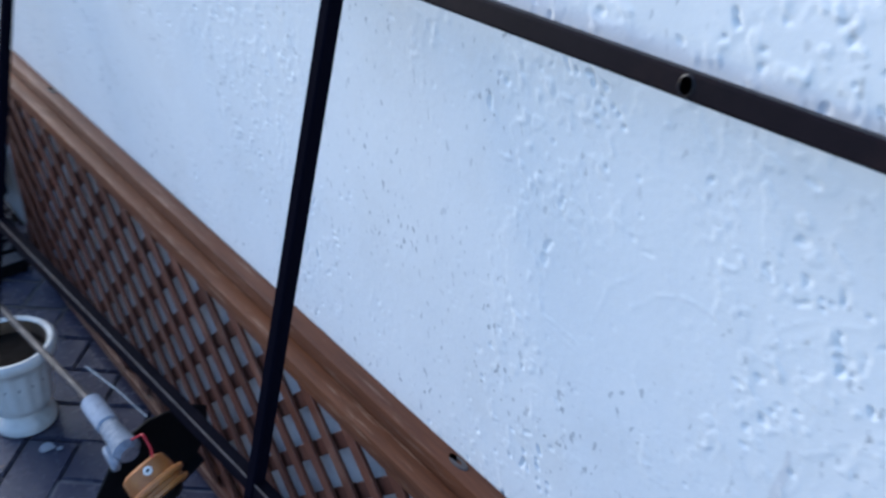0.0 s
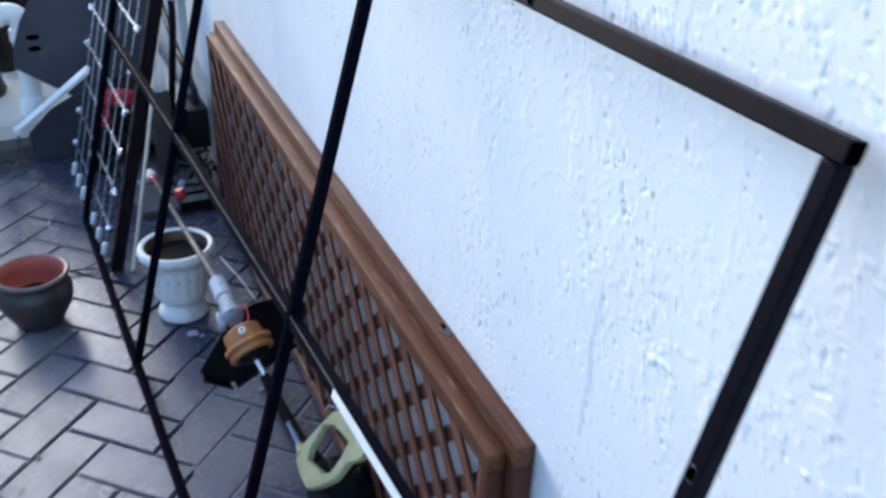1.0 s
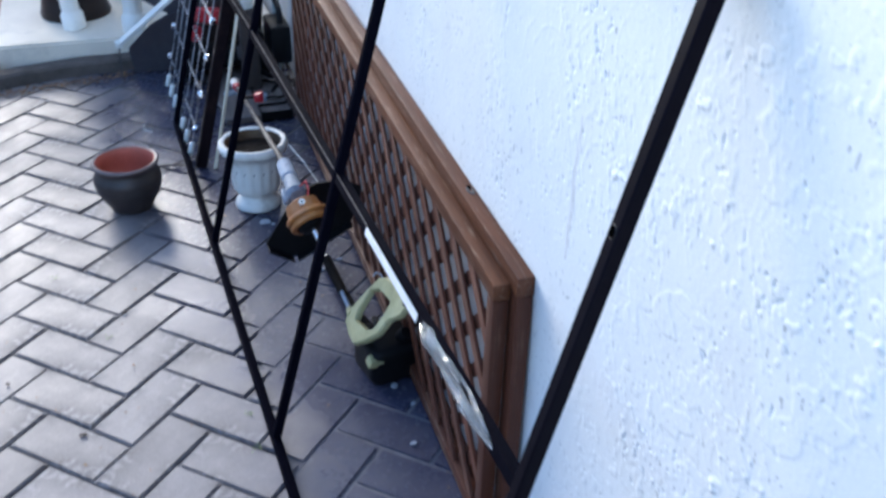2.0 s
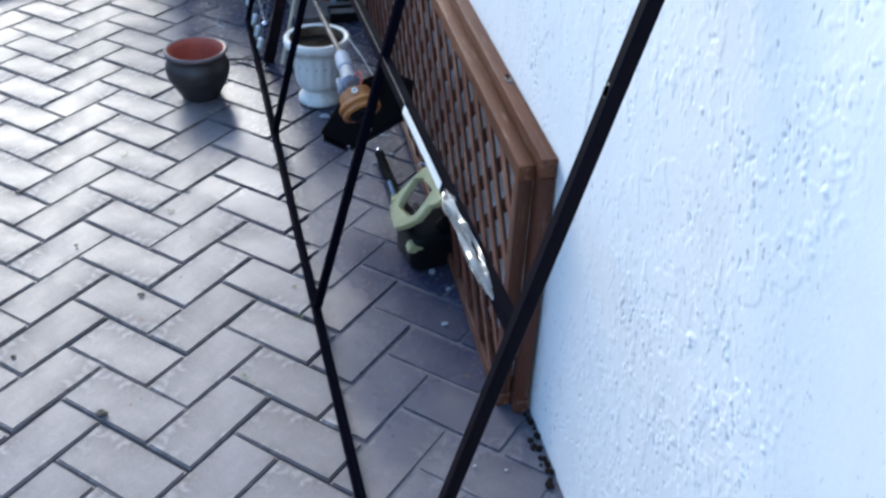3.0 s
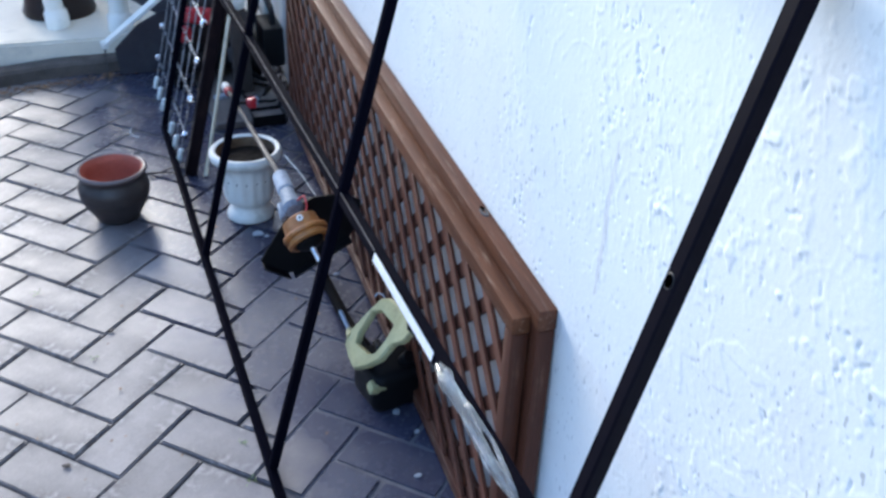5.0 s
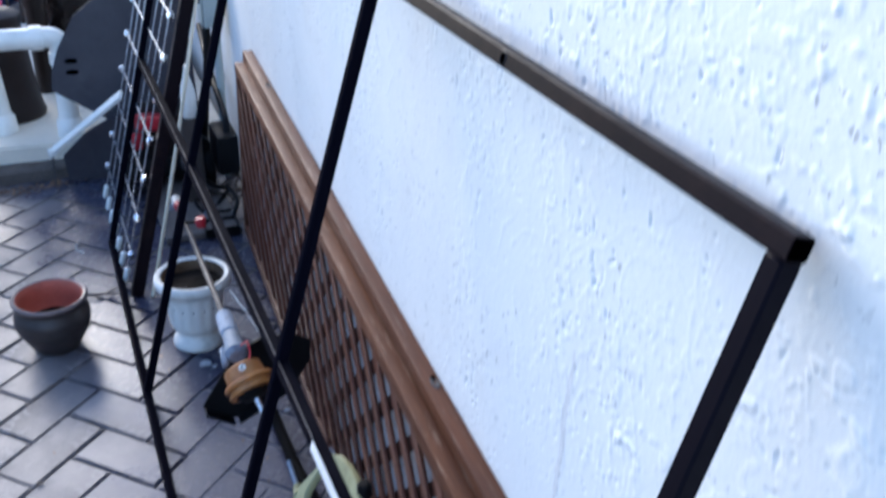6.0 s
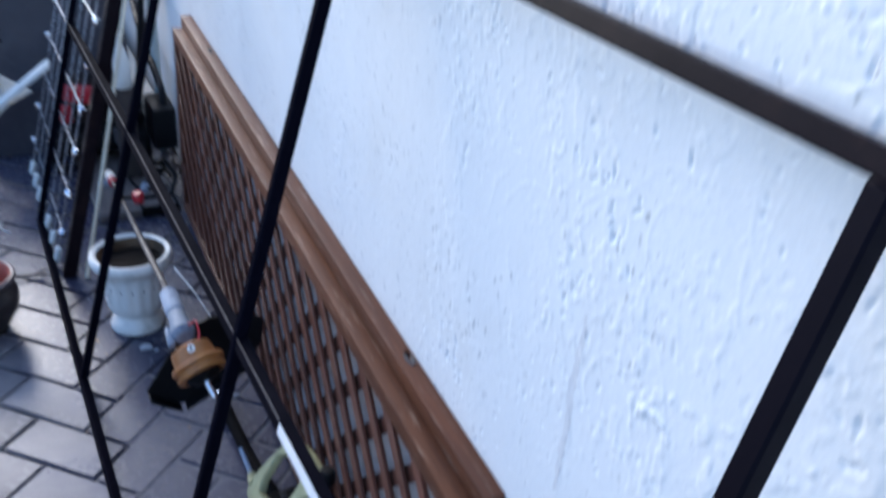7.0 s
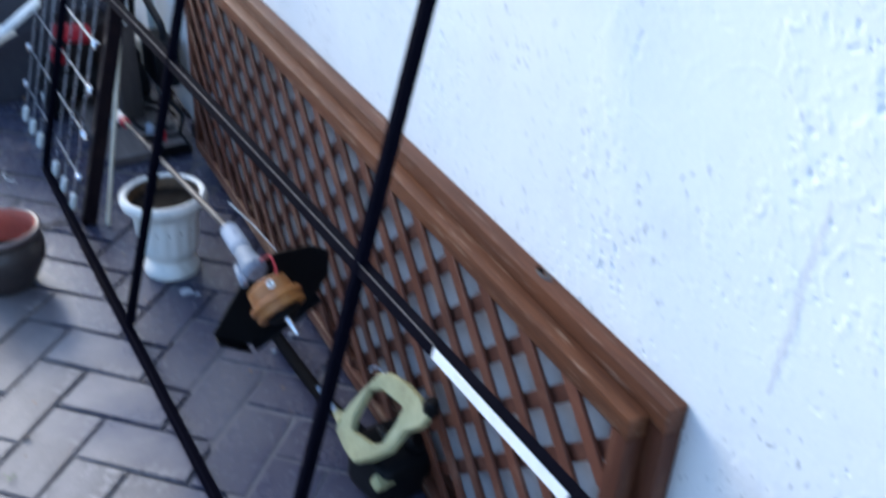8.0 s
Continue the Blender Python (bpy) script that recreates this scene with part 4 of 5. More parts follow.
def make_filter():
    f = thing("pool_filter", "black pool filter under a shiny crumpled plastic bag", "filter", (-0.362, 2.56, 0.1))
    part("tank", lathe([(0, 0), (0.10, 0.0), (0.108, 0.015), (0.112, 0.10), (0.112, 0.30), (0.105, 0.36), (0.07, 0.40), (0, 0.405)], 40), PUMP_BLACK, f)
    bag = lathe([(0.118, 0.20), (0.122, 0.27), (0.124, 0.31), (0.120, 0.36), (0.106, 0.392), (0.08, 0.412), (0.045, 0.420), (0, 0.415)], 48)
    part("plastic_bag", shake(shake(bag, 0.022, 18, 2), 0.009, 50, 5), BAG, f, "shiny crumpled black plastic bag")
    part("valve", lathe([(0, 0), (0.036, 0), (0.036, 0.30), (0.042, 0.31), (0.042, 0.368), (0.034, 0.374), (0, 0.374)], 28), PUMP_BLACK, f).matrix_local = pose(-0.112, -0.14, 0)


make_filter()


def make_cover():
    c = thing("dark_cover", "dark grey rigid cover sheet propped over the pipes", "cover", (-0.3, 1.85, 0.1))
    out = [(-0.155, 0.175), (-0.148, 0.232), (-0.122, 0.300), (-0.065, 0.395), (0.015, 0.455), (0.12, 0.478), (0.26, 0.48), (0.28, 0.0), (0.02, 0.0), (0.0, 0.072)]
    bm = prism(out, 0.02, 0.003)
    part("sheet", moved(bm, pose(0, 0, 0, 82, 0, -4)), RUBBER, c)
    # added sheet fills the dark area below the trim board
    filler = prism([(-0.143, 0.004), (-0.150, 0.090), (-0.075, 0.160), (0.0, 0.200), (0.20, 0.235), (0.20, 0.004)], 0.012, 0.003)
    part("hanging_flap", shake(moved(filler, pose(0, -0.052, -0.1, 90, 0, 0)), 0.004, 14), RUBBER, c, "dark filler sheet added over the slab edge")
    # two ovals stand for dark smears on something behind the cover
    for u, w_ in ((-0.088, 0.262), (-0.088, 0.228)):
        smear = prism([(u + 0.020 * math.cos(k * 0.5236), w_ + 0.008 * math.sin(k * 0.5236)) for k in range(12)], 0.004)
        part("vent_slot", moved(smear, pose(0, 0, 0, 82, 0, -4) @ pose(0, 0, 0.0185)), HOLE, c, "dark oval smear")
    return c


make_cover()
tr_ = thing("trim_board", "white painted trim board propped against the dark cover", "board", (-0.484, 1.765, 0.09))
part("plank", moved(beam((-0.484, 1.776, 0.110), (-0.268, 1.579, 0.340), 0.012, 0.030, (0.4, 0.5, 0.6), 0.002), tr_.matrix_world.inverted()), PVC, tr_)
part("bracket", moved(shake(box(0.024, 0.012, 0.028, 0.004), 0.003, 60), tr_.matrix_world.inverted() @ Matrix.Translation((-0.480, 1.762, 0.118))), PVC, tr_)
part("prop_leg", moved(pipe([(-0.484, 1.768, 0.0), (-0.480, 1.768, 0.112)], 0.003, 8), tr_.matrix_world.inverted()), ALU, tr_)


# ---- machine by the wall ----
def make_machine():
    g = thing("lawn_machine", "red and black engine of a lawn machine by the wall", "machine", (-0.145, 1.74, 0.0))
    deck = box(0.24, 0.26, 0.07, 0.02, pose(0, 0.0, 0.085), 2)
    part("deck", shake(deck, 0.006, 20), BLACK_PLASTIC, g)
    part("engine_block", shake(box(0.14, 0.16, 0.12, 0.02, pose(0.0, 0.02, 0.17), 2), 0.006, 25), PUMP_BLACK, g)
    part("shroud", shake(box(0.085, 0.07, 0.05, 0.014, pose(-0.045, -0.06, 0.212, -15, 8, 5), 3), 0.006, 25), RED, g, "glossy red engine shroud")
    part("side_cover", shake(box(0.034, 0.03, 0.05, 0.01, pose(-0.092, -0.085, 0.165, 0, 0, 8), 2), 0.004, 30), RED, g, "red side cover")
    part("cap", moved(lathe([(0, 0.02), (0.014, 0.02), (0.018, 0.012), (0.018, -0.01)], 18), pose(0.055, -0.13, 0.19, 50, 0, 0)), RED, g, "red cap")
    part("silencer", moved(lathe([(0, 0.05), (0.03, 0.05), (0.036, 0.042), (0.036, -0.042), (0.03, -0.05), (0, -0.05)], 24), pose(0.075, -0.07, 0.135, 90, 0, 20)), BLACK_PLASTIC, g)
    part("carburettor", shake(box(0.05, 0.05, 0.04, 0.01, pose(0.05, -0.15, 0.11), 2), 0.005, 40), ALU, g, "dull metal carburettor")
    for x, y in ((-0.13, -0.1), (0.11, -0.1), (-0.13, 0.12), (0.11, 0.12)):
        wheel = moved(lathe([(0, 0.018), (0.04, 0.018), (0.055, 0.014), (0.06, 0.0), (0.055, -0.014), (0.04, -0.018), (0, -0.018)], 28), pose(x, y, 0.06, 0, 90, 0))
        w = part("wheel", wheel, BLACK_PLASTIC, g)
        part("hub", moved(lathe([(0, 0.021), (0.014, 0.021), (0.016, 0.016)], 16), pose(x, y, 0.06, 0, 90 if x > 0 else -90, 0)), PVC, w, "white hub cap")
    part("lever", pipe(bend([(0.03, -0.16, 0.10), (0.11, -0.23, 0.05), (0.155, -0.20, 0.03), (0.10, -0.30, 0.02)], 0.02), 0.007, 10), BLACK_PLASTIC, g)
    part("handlebar", pipe(bend([(0.12, 0.02, 0.10), (0.15, -0.02, 0.42), (0.165, 0.02, 0.75), (0.165, 0.2, 0.78)], 0.05), 0.011, 12), BLACK_PLASTIC, g)


make_machine()

# cabinet and bottle near the wall
cab = thing("meter_cabinet", "narrow grey-green enamelled cabinet fixed to the wall", "cabinet", (0.012, 1.70, 0.49))
part("case", box(0.055, 0.090, 0.16, 0.006, pose(0.008, 0.0, 0.080), 2), GREEN_GREY, cab)
part("cabinet_door", box(0.004, 0.078, 0.145, 0.0015, pose(-0.023, 0.0, 0.080)), GREEN_GREY, cab)
part("latch", box(0.010, 0.012, 0.026, 0.002, pose(-0.029, -0.028, 0.085)), ALU, cab, "dull metal latch")
part("conduit", pipe([(0.02, 0.0, 0.004), (0.02, 0.0, -0.49)], 0.012, 14), GREEN_GREY, cab)
bot = thing("spray_bottle", "small white plastic bottle on a dirty brown box", "bottle", (-0.092, 1.50, 0.0))
part("bottle_body", shake(lathe([(0, 0.282), (0.018, 0.282), (0.022, 0.288), (0.022, 0.350), (0.017, 0.378), (0.009, 0.402), (0.009, 0.418), (0, 0.418)], 24), 0.002, 30), PVC, bot)
part("bottle_cap", lathe([(0, 0.434), (0.010, 0.434), (0.011, 0.430), (0.011, 0.416)], 18), PVC, bot)
part("crate", shake(box(0.055, 0.06, 0.275, 0.010, pose(0, 0.01, 0.1405), 2), 0.004, 30), FENCE_WOOD, bot, "dirty brown box under the bottle")
hose = thing("black_hose_box", "black box with a thick hose hung on the wall", "hose box", (0.010, 1.50, 0.06))
part("case", shake(box(0.065, 0.15, 0.12, 0.012, pose(-0.008, 0.02, 0.11), 2), 0.004, 25), BLACK_PLASTIC, hose)
part("hose", pipe(bend([(-0.005, -0.02, 0.15), (0.0, 0.0, 0.20), (0.012, 0.36, 0.25), (0.03, 0.65, 0.31)], 0.03), 0.010, 12), BLACK_PLASTIC, hose)
part("lead", pipe(bend([(-0.02, -0.05, 0.02), (0.0, -0.12, 0.0), (-0.03, -0.16, -0.045), (-0.05, -0.05, -0.045)], 0.02), 0.006, 10), BLACK_PLASTIC, hose)


# ---- kerb, brick patio, litter ----
def make_kerb():
    pts = [(-4.0, 0.98), (-2.2, 1.34), (-1.4, 1.60), (-1.0, 1.745), (-0.7, 1.815), (-0.35, 1.84), (0.02, 1.845)]
    bm = bmesh.new()
    prof = [(0.0, -0.01), (0.0, 0.036), (0.008, 0.045), (0.055, 0.048), (0.062, 0.04), (0.062, -0.01)]
    rings = []
    fine = []
    for (x0, ya), (x1, yb) in zip(pts, pts[1:]):
        n = max(2, int((x1 - x0) / 0.05))
        fine += [(x0 + (x1 - x0) * i / n, ya + (yb - ya) * i / n) for i in range(n)]
    fine.append(pts[-1])
    for x, y in fine:
        w = noise.noise(Vector((x * 9, 3, 1))) * 0.006
        rings.append([bm.verts.new((x, y + d + w * (0.4 + z * 8), z + (w if z > 0 else 0))) for d, z in prof])
    for a, b in zip(rings, rings[1:]):
        for k in range(len(prof) - 1):
            bm.faces.new((a[k], a[k + 1], b[k + 1], b[k]))
    bmesh.ops.recalc_face_normals(bm, faces=bm.faces[:])
    tagged(part("kerb", bm, CURB), "low dirty concrete kerb edging the pavers", "kerb", kind="structure")
    pat = thing("patio", "raised patio of pinkish clay bricks beside the slab", "patio", kind="structure")
    base = prism([(-4.0, 1.045), (-2.2, 1.41), (-1.4, 1.67), (-0.985, 1.825), (-0.874, 1.84), (-0.874, 3.4), (-4.0, 3.4)], 0.034)
    part("patio_bed", base, CURB, pat)
    rng = random.Random(9)
    long_brick = mesh_of("brick", box(0.400, 0.094, 0.05, 0.004), PINK_BRICK)
    short_brick = mesh_of("brick", box(0.199, 0.094, 0.05, 0.004), PINK_BRICK)

    def lay(me, x, y, turn):
        ob = new("brick", me)
        ob.matrix_world = pose(x, y, 0.042 + rng.uniform(-0.001, 0.001), rng.uniform(-0.3, 0.3), rng.uniform(-0.3, 0.3), turn + rng.uniform(-0.4, 0.4))
        ob.parent = pat

    for r in range(-8, 14):
        for c in range(6):
            x, y = -1.185 - 0.405 * c, 1.875 + 0.103 * r
            if y - 0.045 > 1.83 + (x + 0.985) * 0.37:
                lay(long_brick, x, y, 0)
    for i in range(7):
        lay(short_brick, -0.926, 1.945 + 0.204 * i, 90)


make_kerb()


def leaf_blade(bm, p, d, up, length, width):
    d, up = d.normalized(), up.normalized()
    side = d.cross(up).normalized()
    a = bm.verts.new(p)
    b = bm.verts.new(p + d * length * 0.5 + side * width / 2 + up * length * 0.12)
    c = bm.verts.new(p + d * length * 0.5 - side * width / 2 + up * length * 0.12)
    e = bm.verts.new(p + d * length)
    bm.faces.new((a, b, c)), bm.faces.new((b, e, c))


def make_litter():
    rng = random.Random(5)
    bm = bmesh.new()
    for _ in range(1300):
        x = rng.uniform(-2.2, -0.02)
        edge = 1.84 if x > -0.45 else (1.80 - 0.09 * (-0.45 - x) / 0.55 if x > -1.0 else 1.74 + (x + 1.0) * 0.36)
        p = Vector((x, edge - abs(rng.gauss(0.0, 0.022)), rng.uniform(0.003, 0.010)))
        a = rng.uniform(0, 6.3)
        leaf_blade(bm, p, Vector((math.cos(a), math.sin(a), rng.uniform(-0.1, 0.3))), Vector((rng.gauss(0, 0.3), rng.gauss(0, 0.3), 1)), rng.uniform(0.006, 0.022), rng.uniform(0.003, 0.010))
    for _ in range(150):
        p = Vector((rng.uniform(-1.6, -0.05), rng.uniform(-0.4, 1.7), 0.004))
        a = rng.uniform(0, 6.3)
        leaf_blade(bm, p, Vector((math.cos(a), math.sin(a), 0.1)), Vector((0, 0, 1)), rng.uniform(0.004, 0.012), rng.uniform(0.003, 0.006))
    tagged(part("leaf_litter", bm, LITTER, smooth=False), "dry brown leaf litter along the kerb", "leaf litter", kind="stuff")
    w = thing("weed", "small green weed growing by the kerb", "weed", (-0.93, 1.83, 0.03))
    bm = bmesh.new()
    for _ in range(120):
        a = rng.uniform(0, 6.3)
        p = Vector((rng.gauss(0, 0.028), rng.gauss(0, 0.014), rng.uniform(0, 0.045)))
        leaf_blade(bm, p, Vector((math.cos(a), math.sin(a), rng.uniform(0.2, 1.2))), Vector((0, 0, 1)), rng.uniform(0.014, 0.034), rng.uniform(0.007, 0.014))
    part("leaves", bm, LEAF, w, smooth=False)
    part("stem", pipe([(0, 0, -0.02), (0.004, 0, 0.02), (0.012, 0.002, 0.05)], 0.0025, 6), LEAF, w)


make_litter()


# ---- distance ----
def make_fence():
    f = thing("picket_fence", "dark slatted fence behind the pool equipment", "fence", (0, 3.55, 0))
    picket = mesh_of("picket", box(0.013, 0.012, 1.15, 0.002), FENCE_WOOD)
    for i in range(64):
        x = -3.1 + 0.053 * i
        ob = new("picket", picket)
        ob.parent = f
        ob.matrix_local = pose(x, 0, 0.58)
    for z in (0.2, 1.02):
        part("fence_rail", box(3.6, 0.03, 0.06, 0.003, pose(-1.4, 0.026, z)), FENCE_WOOD, f)


make_fence()


def make_float(name, label, at, r0, r1, mtl, tilt):
    t = thing(name, label, "pool toy", at, group="pool toys behind the fence")
    bm = bmesh.new()
    rings = []
    for i in range(28):
        a = 2 * math.pi * i / 28
        rings.append([bm.verts.new(((r0 + r1 * math.cos(2 * math.pi * k / 12)) * math.cos(a), r1 * math.sin(2 * math.pi * k / 12), (r0 + r1 * math.cos(2 * math.pi * k / 12)) * math.sin(a))) for k in range(12)])
    for i in range(28):
        a, b = rings[i], rings[(i + 1) % 28]
        for k in range(12):
            bm.faces.new((a[k], a[(k + 1) % 12], b[(k + 1) % 12], b[k]))
    bmesh.ops.recalc_face_normals(bm, faces=bm.faces[:])
    part("ring", moved(bm, pose(0, 0, r0 + r1, tilt, 0, 0)), mtl, t)
    part("valve", moved(lathe([(0, 0.02), (0.012, 0.02), (0.014, 0.0)], 12), pose(0, -r1, r0 + r1, 90, 0, 0)), PVC, t)


make_float("swim_ring", "pink inflatable swim ring leaning behind the fence", (-0.33, 3.85, 0.0), 0.30, 0.13, PINK, 8)
make_float("swim_ring", "blue inflatable swim ring leaning behind the fence", (-0.78, 3.95, 0.0), 0.28, 0.12, BLUE, 6)
make_float("swim_ring", "red inflatable swim ring leaning behind the fence", (-0.16, 4.12, 0.0), 0.34, 0.09, RED, 5)


def make_shrub():
    rng = random.Random(8)
    t = thing("croton_shrub", "yellow and green leafed croton shrub behind the fence", "shrub", (0.02, 3.90, 0.0))
    for k in range(5):
        a = rng.uniform(0, 6.3)
        part("stem", pipe([(0, 0, 0), (0.04 * math.cos(a), 0.04 * math.sin(a), 0.3), (0.14 * math.cos(a), 0.14 * math.sin(a), 0.75)], [0.014, 0.011, 0.005], 8), FENCE_WOOD, t)
    bm = bmesh.new()
    for _ in range(1300):
        a, z = rng.uniform(0, 6.3), rng.uniform(0.08, 0.90)
        r = abs(rng.gauss(0.12, 0.07)) + 0.02
        leaf_blade(bm, Vector((r * math.cos(a), r * math.sin(a), z)), Vector((math.cos(a), math.sin(a), rng.uniform(-0.8, 0.9))), Vector((rng.gauss(0, 0.3), rng.gauss(0, 0.3), 1)), rng.uniform(0.06, 0.14), rng.uniform(0.018, 0.035))
    part("leaves", bm, YELLOW_LEAF, t, smooth=False)


make_shrub()


def make_hedge():
    rng = random.Random(3)
    t = thing("hedge", "dark green hedge beyond the fence", "hedge", (-1.5, 5.6, 0.0), kind="stuff")
    bm = bmesh.new()
    for _ in range(5200):
        p = Vector((rng.uniform(-4.5, 3.5), rng.gauss(0, 0.28), rng.uniform(0, 1.0) ** 0.8 * (0.95 + 0.15 * math.sin(rng.uniform(0, 6)))))
        a = rng.uniform(0, 6.3)
        leaf_blade(bm, p, Vector((math.cos(a), math.sin(a), rng.uniform(-0.6, 0.8))), Vector((rng.gauss(0, 0.4), rng.gauss(0, 0.4), 1)), rng.uniform(0.08, 0.2), rng.uniform(0.04, 0.09))
    part("foliage", bm, FAR_GREEN, t, smooth=False)
    part("hedge_core", shake(box(8, 0.3, 0.75, 0.05, pose(-0.5, 0.1, 0.375), 2), 0.05, 4), FAR_GREEN, t)


make_hedge()


# ---- marks on the wall, grit along its foot ----
def make_marks():
    wall = bpy.data.objects["wall_east"]
    rng = random.Random(14)
    for name, y, z, dy, dz, w in (("scuff_mark", -0.578, 0.585, -0.006, 0.195, 0.0062),):
        bm = bmesh.new()
        rows = []
        for i in range(100):
            t = i / 99
            yy, zz = y + dy * t + 0.006 * noise.noise(Vector((t * 4, y, 1))) + (0.006 * (0.35 - t) if t < 0.35 else 0), z + dz * t
            half = w * (0.3 + 0.7 * math.sin(math.pi * t) ** 0.5) * (0.75 + 0.5 * noise.noise(Vector((t * 18, 2, 5))))
            rows.append([bm.verts.new((wall_x(yy + o * half) - relief_at(yy + o * half, zz) - 0.00018, yy + o * half, zz)) for o in (-1, -0.5, 0, 0.5, 1)])
        for a, b in zip(rows, rows[1:]):
            for k in range(4):
                bm.faces.new((a[k], b[k], b[k + 1], a[k + 1]))
        bmesh.ops.recalc_face_normals(bm, faces=bm.faces[:])
        part(name, bm, SCUFF, wall, "faint beige scuff on the plaster")
    bm = bmesh.new()
    for _ in range(320):
        y = rng.uniform(-1.2, 1.8)
        r = rng.uniform(0.0025, 0.007)
        c = Vector((wall_x(y) - abs(rng.gauss(0, 0.012)) - 0.004, y, r * 0.5))
        clod = bmesh.new()
        bmesh.ops.create_icosphere(clod, subdivisions=1, radius=r)
        for v in clod.verts:
            v.co = Vector((v.co.x, v.co.y * rng.uniform(0.8, 1.6), v.co.z * 0.6)) + c
        join(bm, clod)
    tagged(part("grit", bm, SOIL, smooth=False), "dark grit gathered along the foot of the wall", "grit", kind="stuff")
    for x, y, r in ((-0.206, 0.656, 0.017), (-0.187, 0.640, 0.007), (-0.079, -0.058, 0.010), (-0.059, -0.120, 0.006), (-0.07, 0.43, 0.008), (-0.126, -0.583, 0.0036), (-0.079, -0.602, 0.0030), (-0.092, -0.225, 0.0075), (-0.118, 0.395, 0.006)):
        chip = thing("plaster_chip", "small pale plaster chip lying on the pavers", "plaster chip", (x, y, 0.0015), group="plaster chips")
        n = 9
        bm = prism([(r * rng.uniform(0.6, 1.1) * math.cos(6.283 * k / n), r * rng.uniform(0.5, 0.9) * math.sin(6.283 * k / n)) for k in range(n)], 0.0025, 0.0006)
        part("flake", bm, SCUFF_PALE, chip)


make_marks()


# twig by the pot and curls of white cutting line on the pavers
tw = thing("twig", "dark dry twig lying on the pavers", "twig", (-0.395, 1.035, 0.003))
part("stick", pipe([(-0.055, 0.012, 0.003), (-0.02, 0.004, 0.006), (0.02, 0.002, 0.004), (0.05, -0.008, 0.002)], [0.0022, 0.003, 0.0026, 0.0014], 7), FENCE_WOOD, tw)
part("twig_fork", pipe([(0.0, 0.003, 0.005), (0.022, 0.02, 0.004), (0.045, 0.03, 0.002)], [0.002, 0.0018, 0.001], 6), FENCE_WOOD, tw)
for x, y, r, a0, a1 in ((-0.40, 1.33, 0.05, 150, 235), (-0.09, 0.47, 0.06, 60, 120)):
    ln = thing("cutting_line", "short curl of white plastic cutting line", "plastic line", (x, y, 0.001), group="curls of cutting line")
    part("strand", pipe([(r * math.cos(radians(a0 + (a1 - a0) * i / 9)), r * math.sin(radians(a0 + (a1 - a0) * i / 9)), 0.0022) for i in range(10)], 0.0013, 6), PVC, ln)


# a snail shell, scraps of bark and tufts of moss on the pavers
snail = thing("snail_shell", "small empty brown snail shell on the pavers", "snail shell", (-0.714, -0.340, 0.001))
turns = [(a / 40 * 4 * math.pi, 0.0016 + 0.0062 * (a / 40)) for a in range(41)]
part("whorl", pipe([(r * math.cos(a), r * math.sin(a), 0.0085 - 0.6 * r) for a, r in turns], [0.0008 + 0.30 * r for a, r in turns], 8), FENCE_WOOD, snail)
rng = random.Random(8)
for x, y, r in ((-0.654, -0.016, 0.006), (-0.875, -0.157, 0.005), (-0.56, 0.36, 0.005), (-0.93, 0.42, 0.006), (-0.79, 0.18, 0.004)):
    chip = thing("bark_scrap", "small dark scrap of bark on the pavers", "bark scrap", (x, y, 0.0012), group="bark scraps")
    part("scrap", prism([(1.5 * r * rng.uniform(0.6, 1.1) * math.cos(6.283 * k / 7), r * rng.uniform(0.5, 0.9) * math.sin(6.283 * k / 7)) for k in range(7)], 0.003, 0.0008), FENCE_WOOD, chip)
moss = bmesh.new()
for x, y in ((-0.359, -0.052), (-0.363, -0.146), (-0.60, 0.28), (-0.70, 0.55), (-0.47, -0.30)):
    for _ in range(12):
        p = Vector((x + rng.gauss(0, 0.005), y + rng.gauss(0, 0.005), 0.0))
        leaf_blade(moss, p, Vector((rng.gauss(0, 1), rng.gauss(0, 1), 0.9)).normalized(), Vector((0, 0, 1)), rng.uniform(0.004, 0.009), 0.0022)
tagged(part("moss", moss, LEAF, smooth=False), "tiny green weeds sprouting from the paver joints", "moss", kind="stuff")


# low black tray on the ground behind the panels
tray = thing("tray", "small open black plastic tray lying on the pavers", "tray", (-0.058, 1.302, 0.001))
part("tray_base", box(0.092, 0.070, 0.004, 0.001, pose(0, 0, 0.003)), BLACK_PLASTIC, tray)
for sx, sy, px, py in ((0.004, 0.070, -0.046, 0), (0.004, 0.070, 0.046, 0), (0.088, 0.004, 0, -0.033), (0.088, 0.004, 0, 0.033)):
    part("tray_side", box(sx, sy, 0.026, 0.001, pose(px, py, 0.018)), BLACK_PLASTIC, tray)


# small grey parts scattered on the ground by the machine
rng = random.Random(31)
for kind, label, x, y, turn in (("pipe_stub", "short grey plastic pipe stub on the ground", -0.165, 1.46, 20), ("pipe_stub", "short grey plastic pipe stub on the ground", -0.075, 1.40, 75)):
    st = thing(kind, label, "pipe", (x, y, 0.025), group="pipe stubs on the ground")
    a = Vector((math.cos(radians(turn)), math.sin(radians(turn)), 0)) * 0.024
    part("tube", pipe([-a, a], 0.012, 14), GREY_PLASTIC, st)
    part("collar_ring", pipe([a * 0.55, a * 0.6, a * 1.05, a * 1.08], [0.012, 0.0145, 0.0145, 0.012], 14), ALU, st, "dull brown collar ring")
lead_ = thing("cable", "loose black cable lying in a loop on the ground", "cable", (-0.05, 1.45, 0.026))
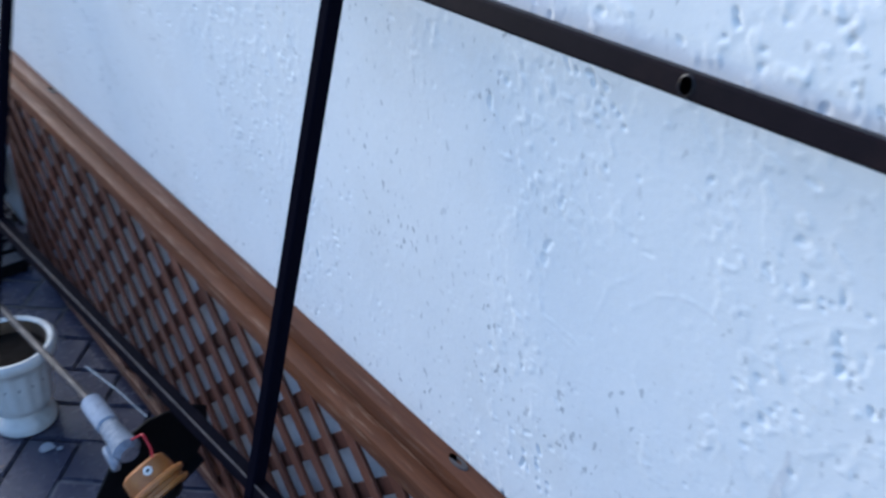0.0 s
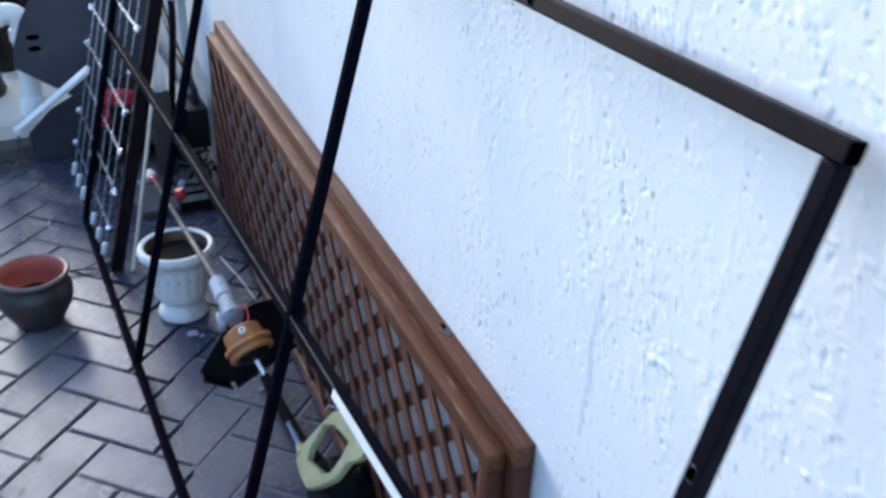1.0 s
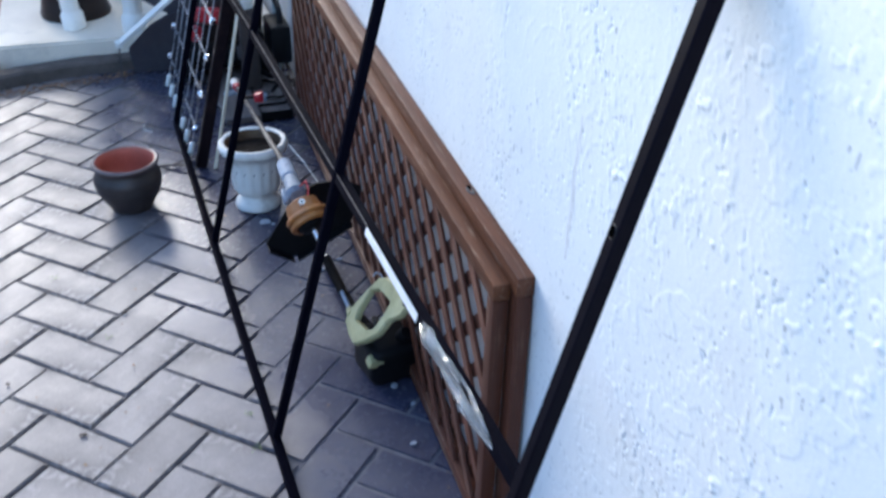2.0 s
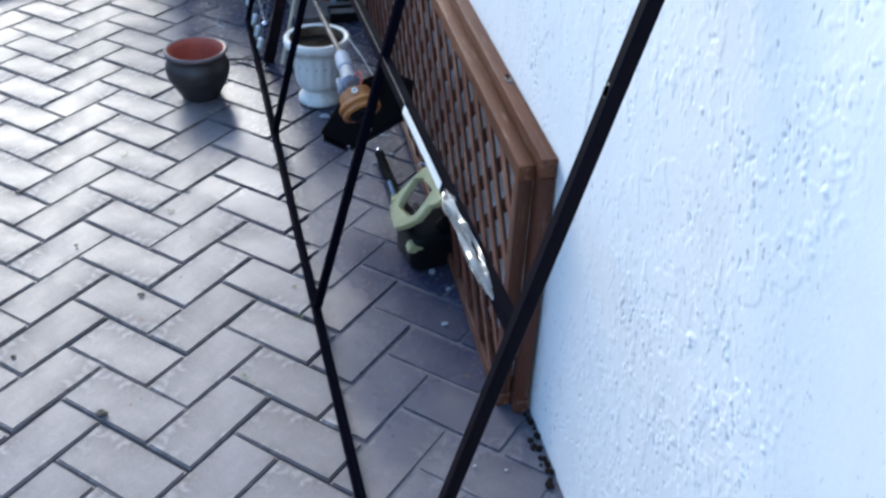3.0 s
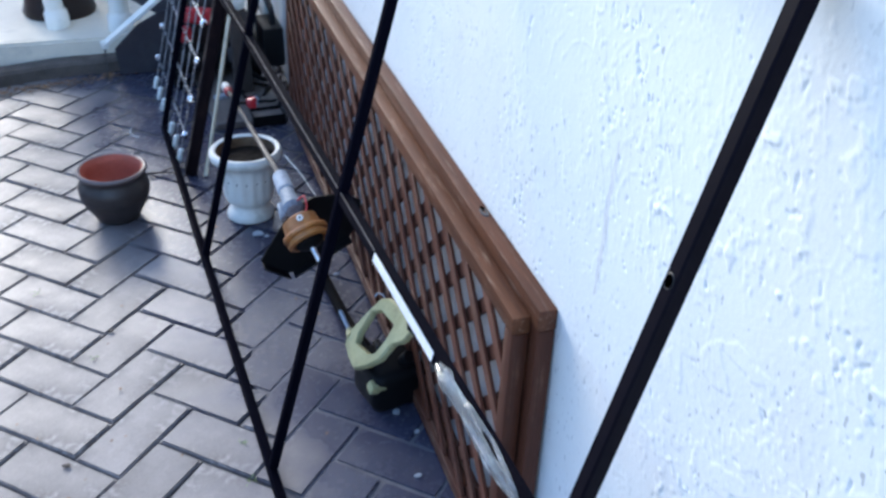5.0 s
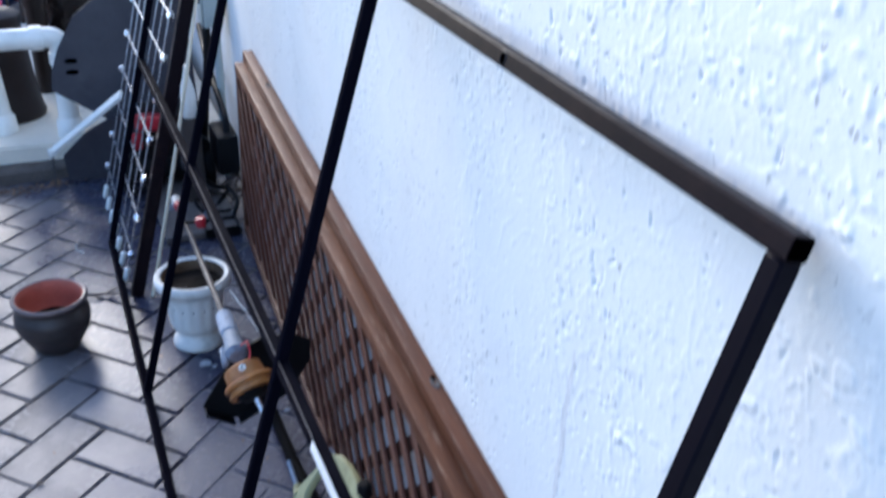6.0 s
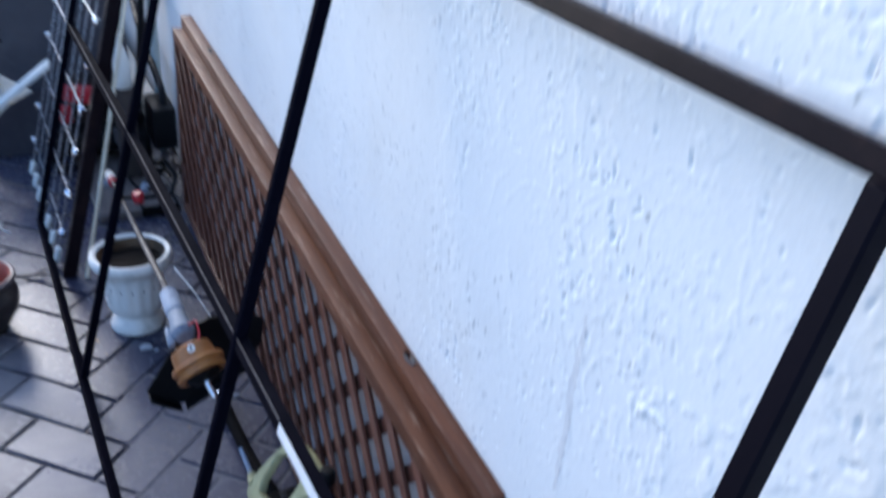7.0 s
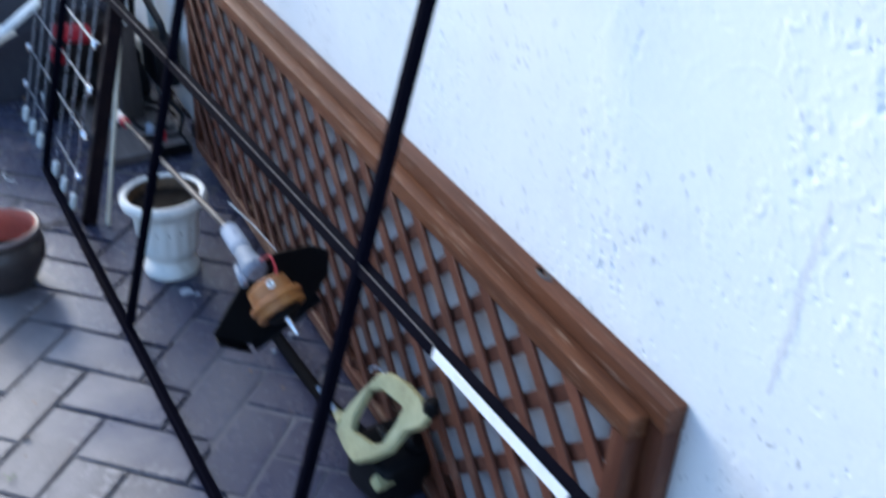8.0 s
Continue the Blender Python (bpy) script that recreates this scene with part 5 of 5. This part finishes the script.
part("cable_loop", pipe([(0.055 * math.cos(a / 14 * 5.4), 0.075 * math.sin(a / 14 * 5.4), 0.004 + 0.004 * math.sin(a * 1.7)) for a in range(15)], 0.0042, 8), BLACK_PLASTIC, lead_)


# ---- herringbone pavers ----
def paver_xy(d, u):
    return ((d + u - 11.1) / 14.142, (u - d) / 14.142)


def make_pavers():
    pave = thing("pavement", "grey concrete pavers laid in a herringbone pattern", "paving", kind="structure")
    # silt washed into the joints along the dark, damp strip
    part("joint_silt", prism([(-0.33, -0.74), (0.02, -0.78), (0.045, 0.60), (-0.27, 0.56), (-0.31, 0.1)], 0.004), SILT, pave, "pale silt in the joints").location.z = -0.0068
    part("joint_silt", prism([(-1.05, 1.45), (-0.45, 1.05), (0.02, 0.95), (0.045, 1.84), (-0.7, 1.81), (-1.0, 1.74)], 0.004), SAND, pave, "grey dirt in the joints").location.z = -0.0062
    rng = random.Random(4)
    variants = []
    for i in range(9):
        bm = box(0.1952, 0.0952, 0.05, 0.0)
        for v in bm.verts:
            v.co += Vector((rng.uniform(-0.0018, 0.0018), rng.uniform(-0.0018, 0.0018), rng.uniform(-0.0009, 0.0009)))
        top = [e for e in bm.edges if all(v.co.z > 0 for v in e.verts)]
        bmesh.ops.bevel(bm, geom=top, offset=0.0032, segments=2, affect="EDGES")
        bmesh.ops.delete(bm, geom=[f for f in bm.faces if f.normal.z < -0.9], context="FACES")
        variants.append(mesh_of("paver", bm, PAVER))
    far_v, far_f = [], []
    flat = [[(v.co.copy()) for v in me.vertices] for me in variants]
    faces = [[tuple(p.vertices) for p in me.polygons] for me in variants]
    for a in range(-56, 57):
        for b in range(-36, 30):
            for cx, cy, ang in ((1.0, 0.5, -45), (2.5, 1.0, 45)):
                x, y = paver_xy(cx + a + 2 * b, cy - a + 2 * b)
                if not (-4.2 < x < 0.08 and -5.8 < y < 1.97):
                    continue
                m = pose(x, y, -0.025 + rng.uniform(-0.0012, 0.0012), rng.uniform(-0.35, 0.35), rng.uniform(-0.35, 0.35), ang + rng.uniform(-0.5, 0.5) + rng.choice((0, 180)))
                k = rng.randrange(9)
                if x > -1.5 and y > -0.95:
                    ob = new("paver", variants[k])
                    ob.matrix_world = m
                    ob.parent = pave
                else:
                    o = len(far_v)
                    far_v += [m @ c for c in flat[k]]
                    far_f += [tuple(o + i for i in f) for f in faces[k]]
    me = bpy.data.meshes.new("outer_pavers")
    me.from_pydata([tuple(c) for c in far_v], [], far_f)
    me.materials.append(PAVER_FIELD)
    ob = new("outer_pavers", me)
    ob.parent = pave
    tagged(ob, "grey concrete pavers further out", kind="stuff")


make_pavers()
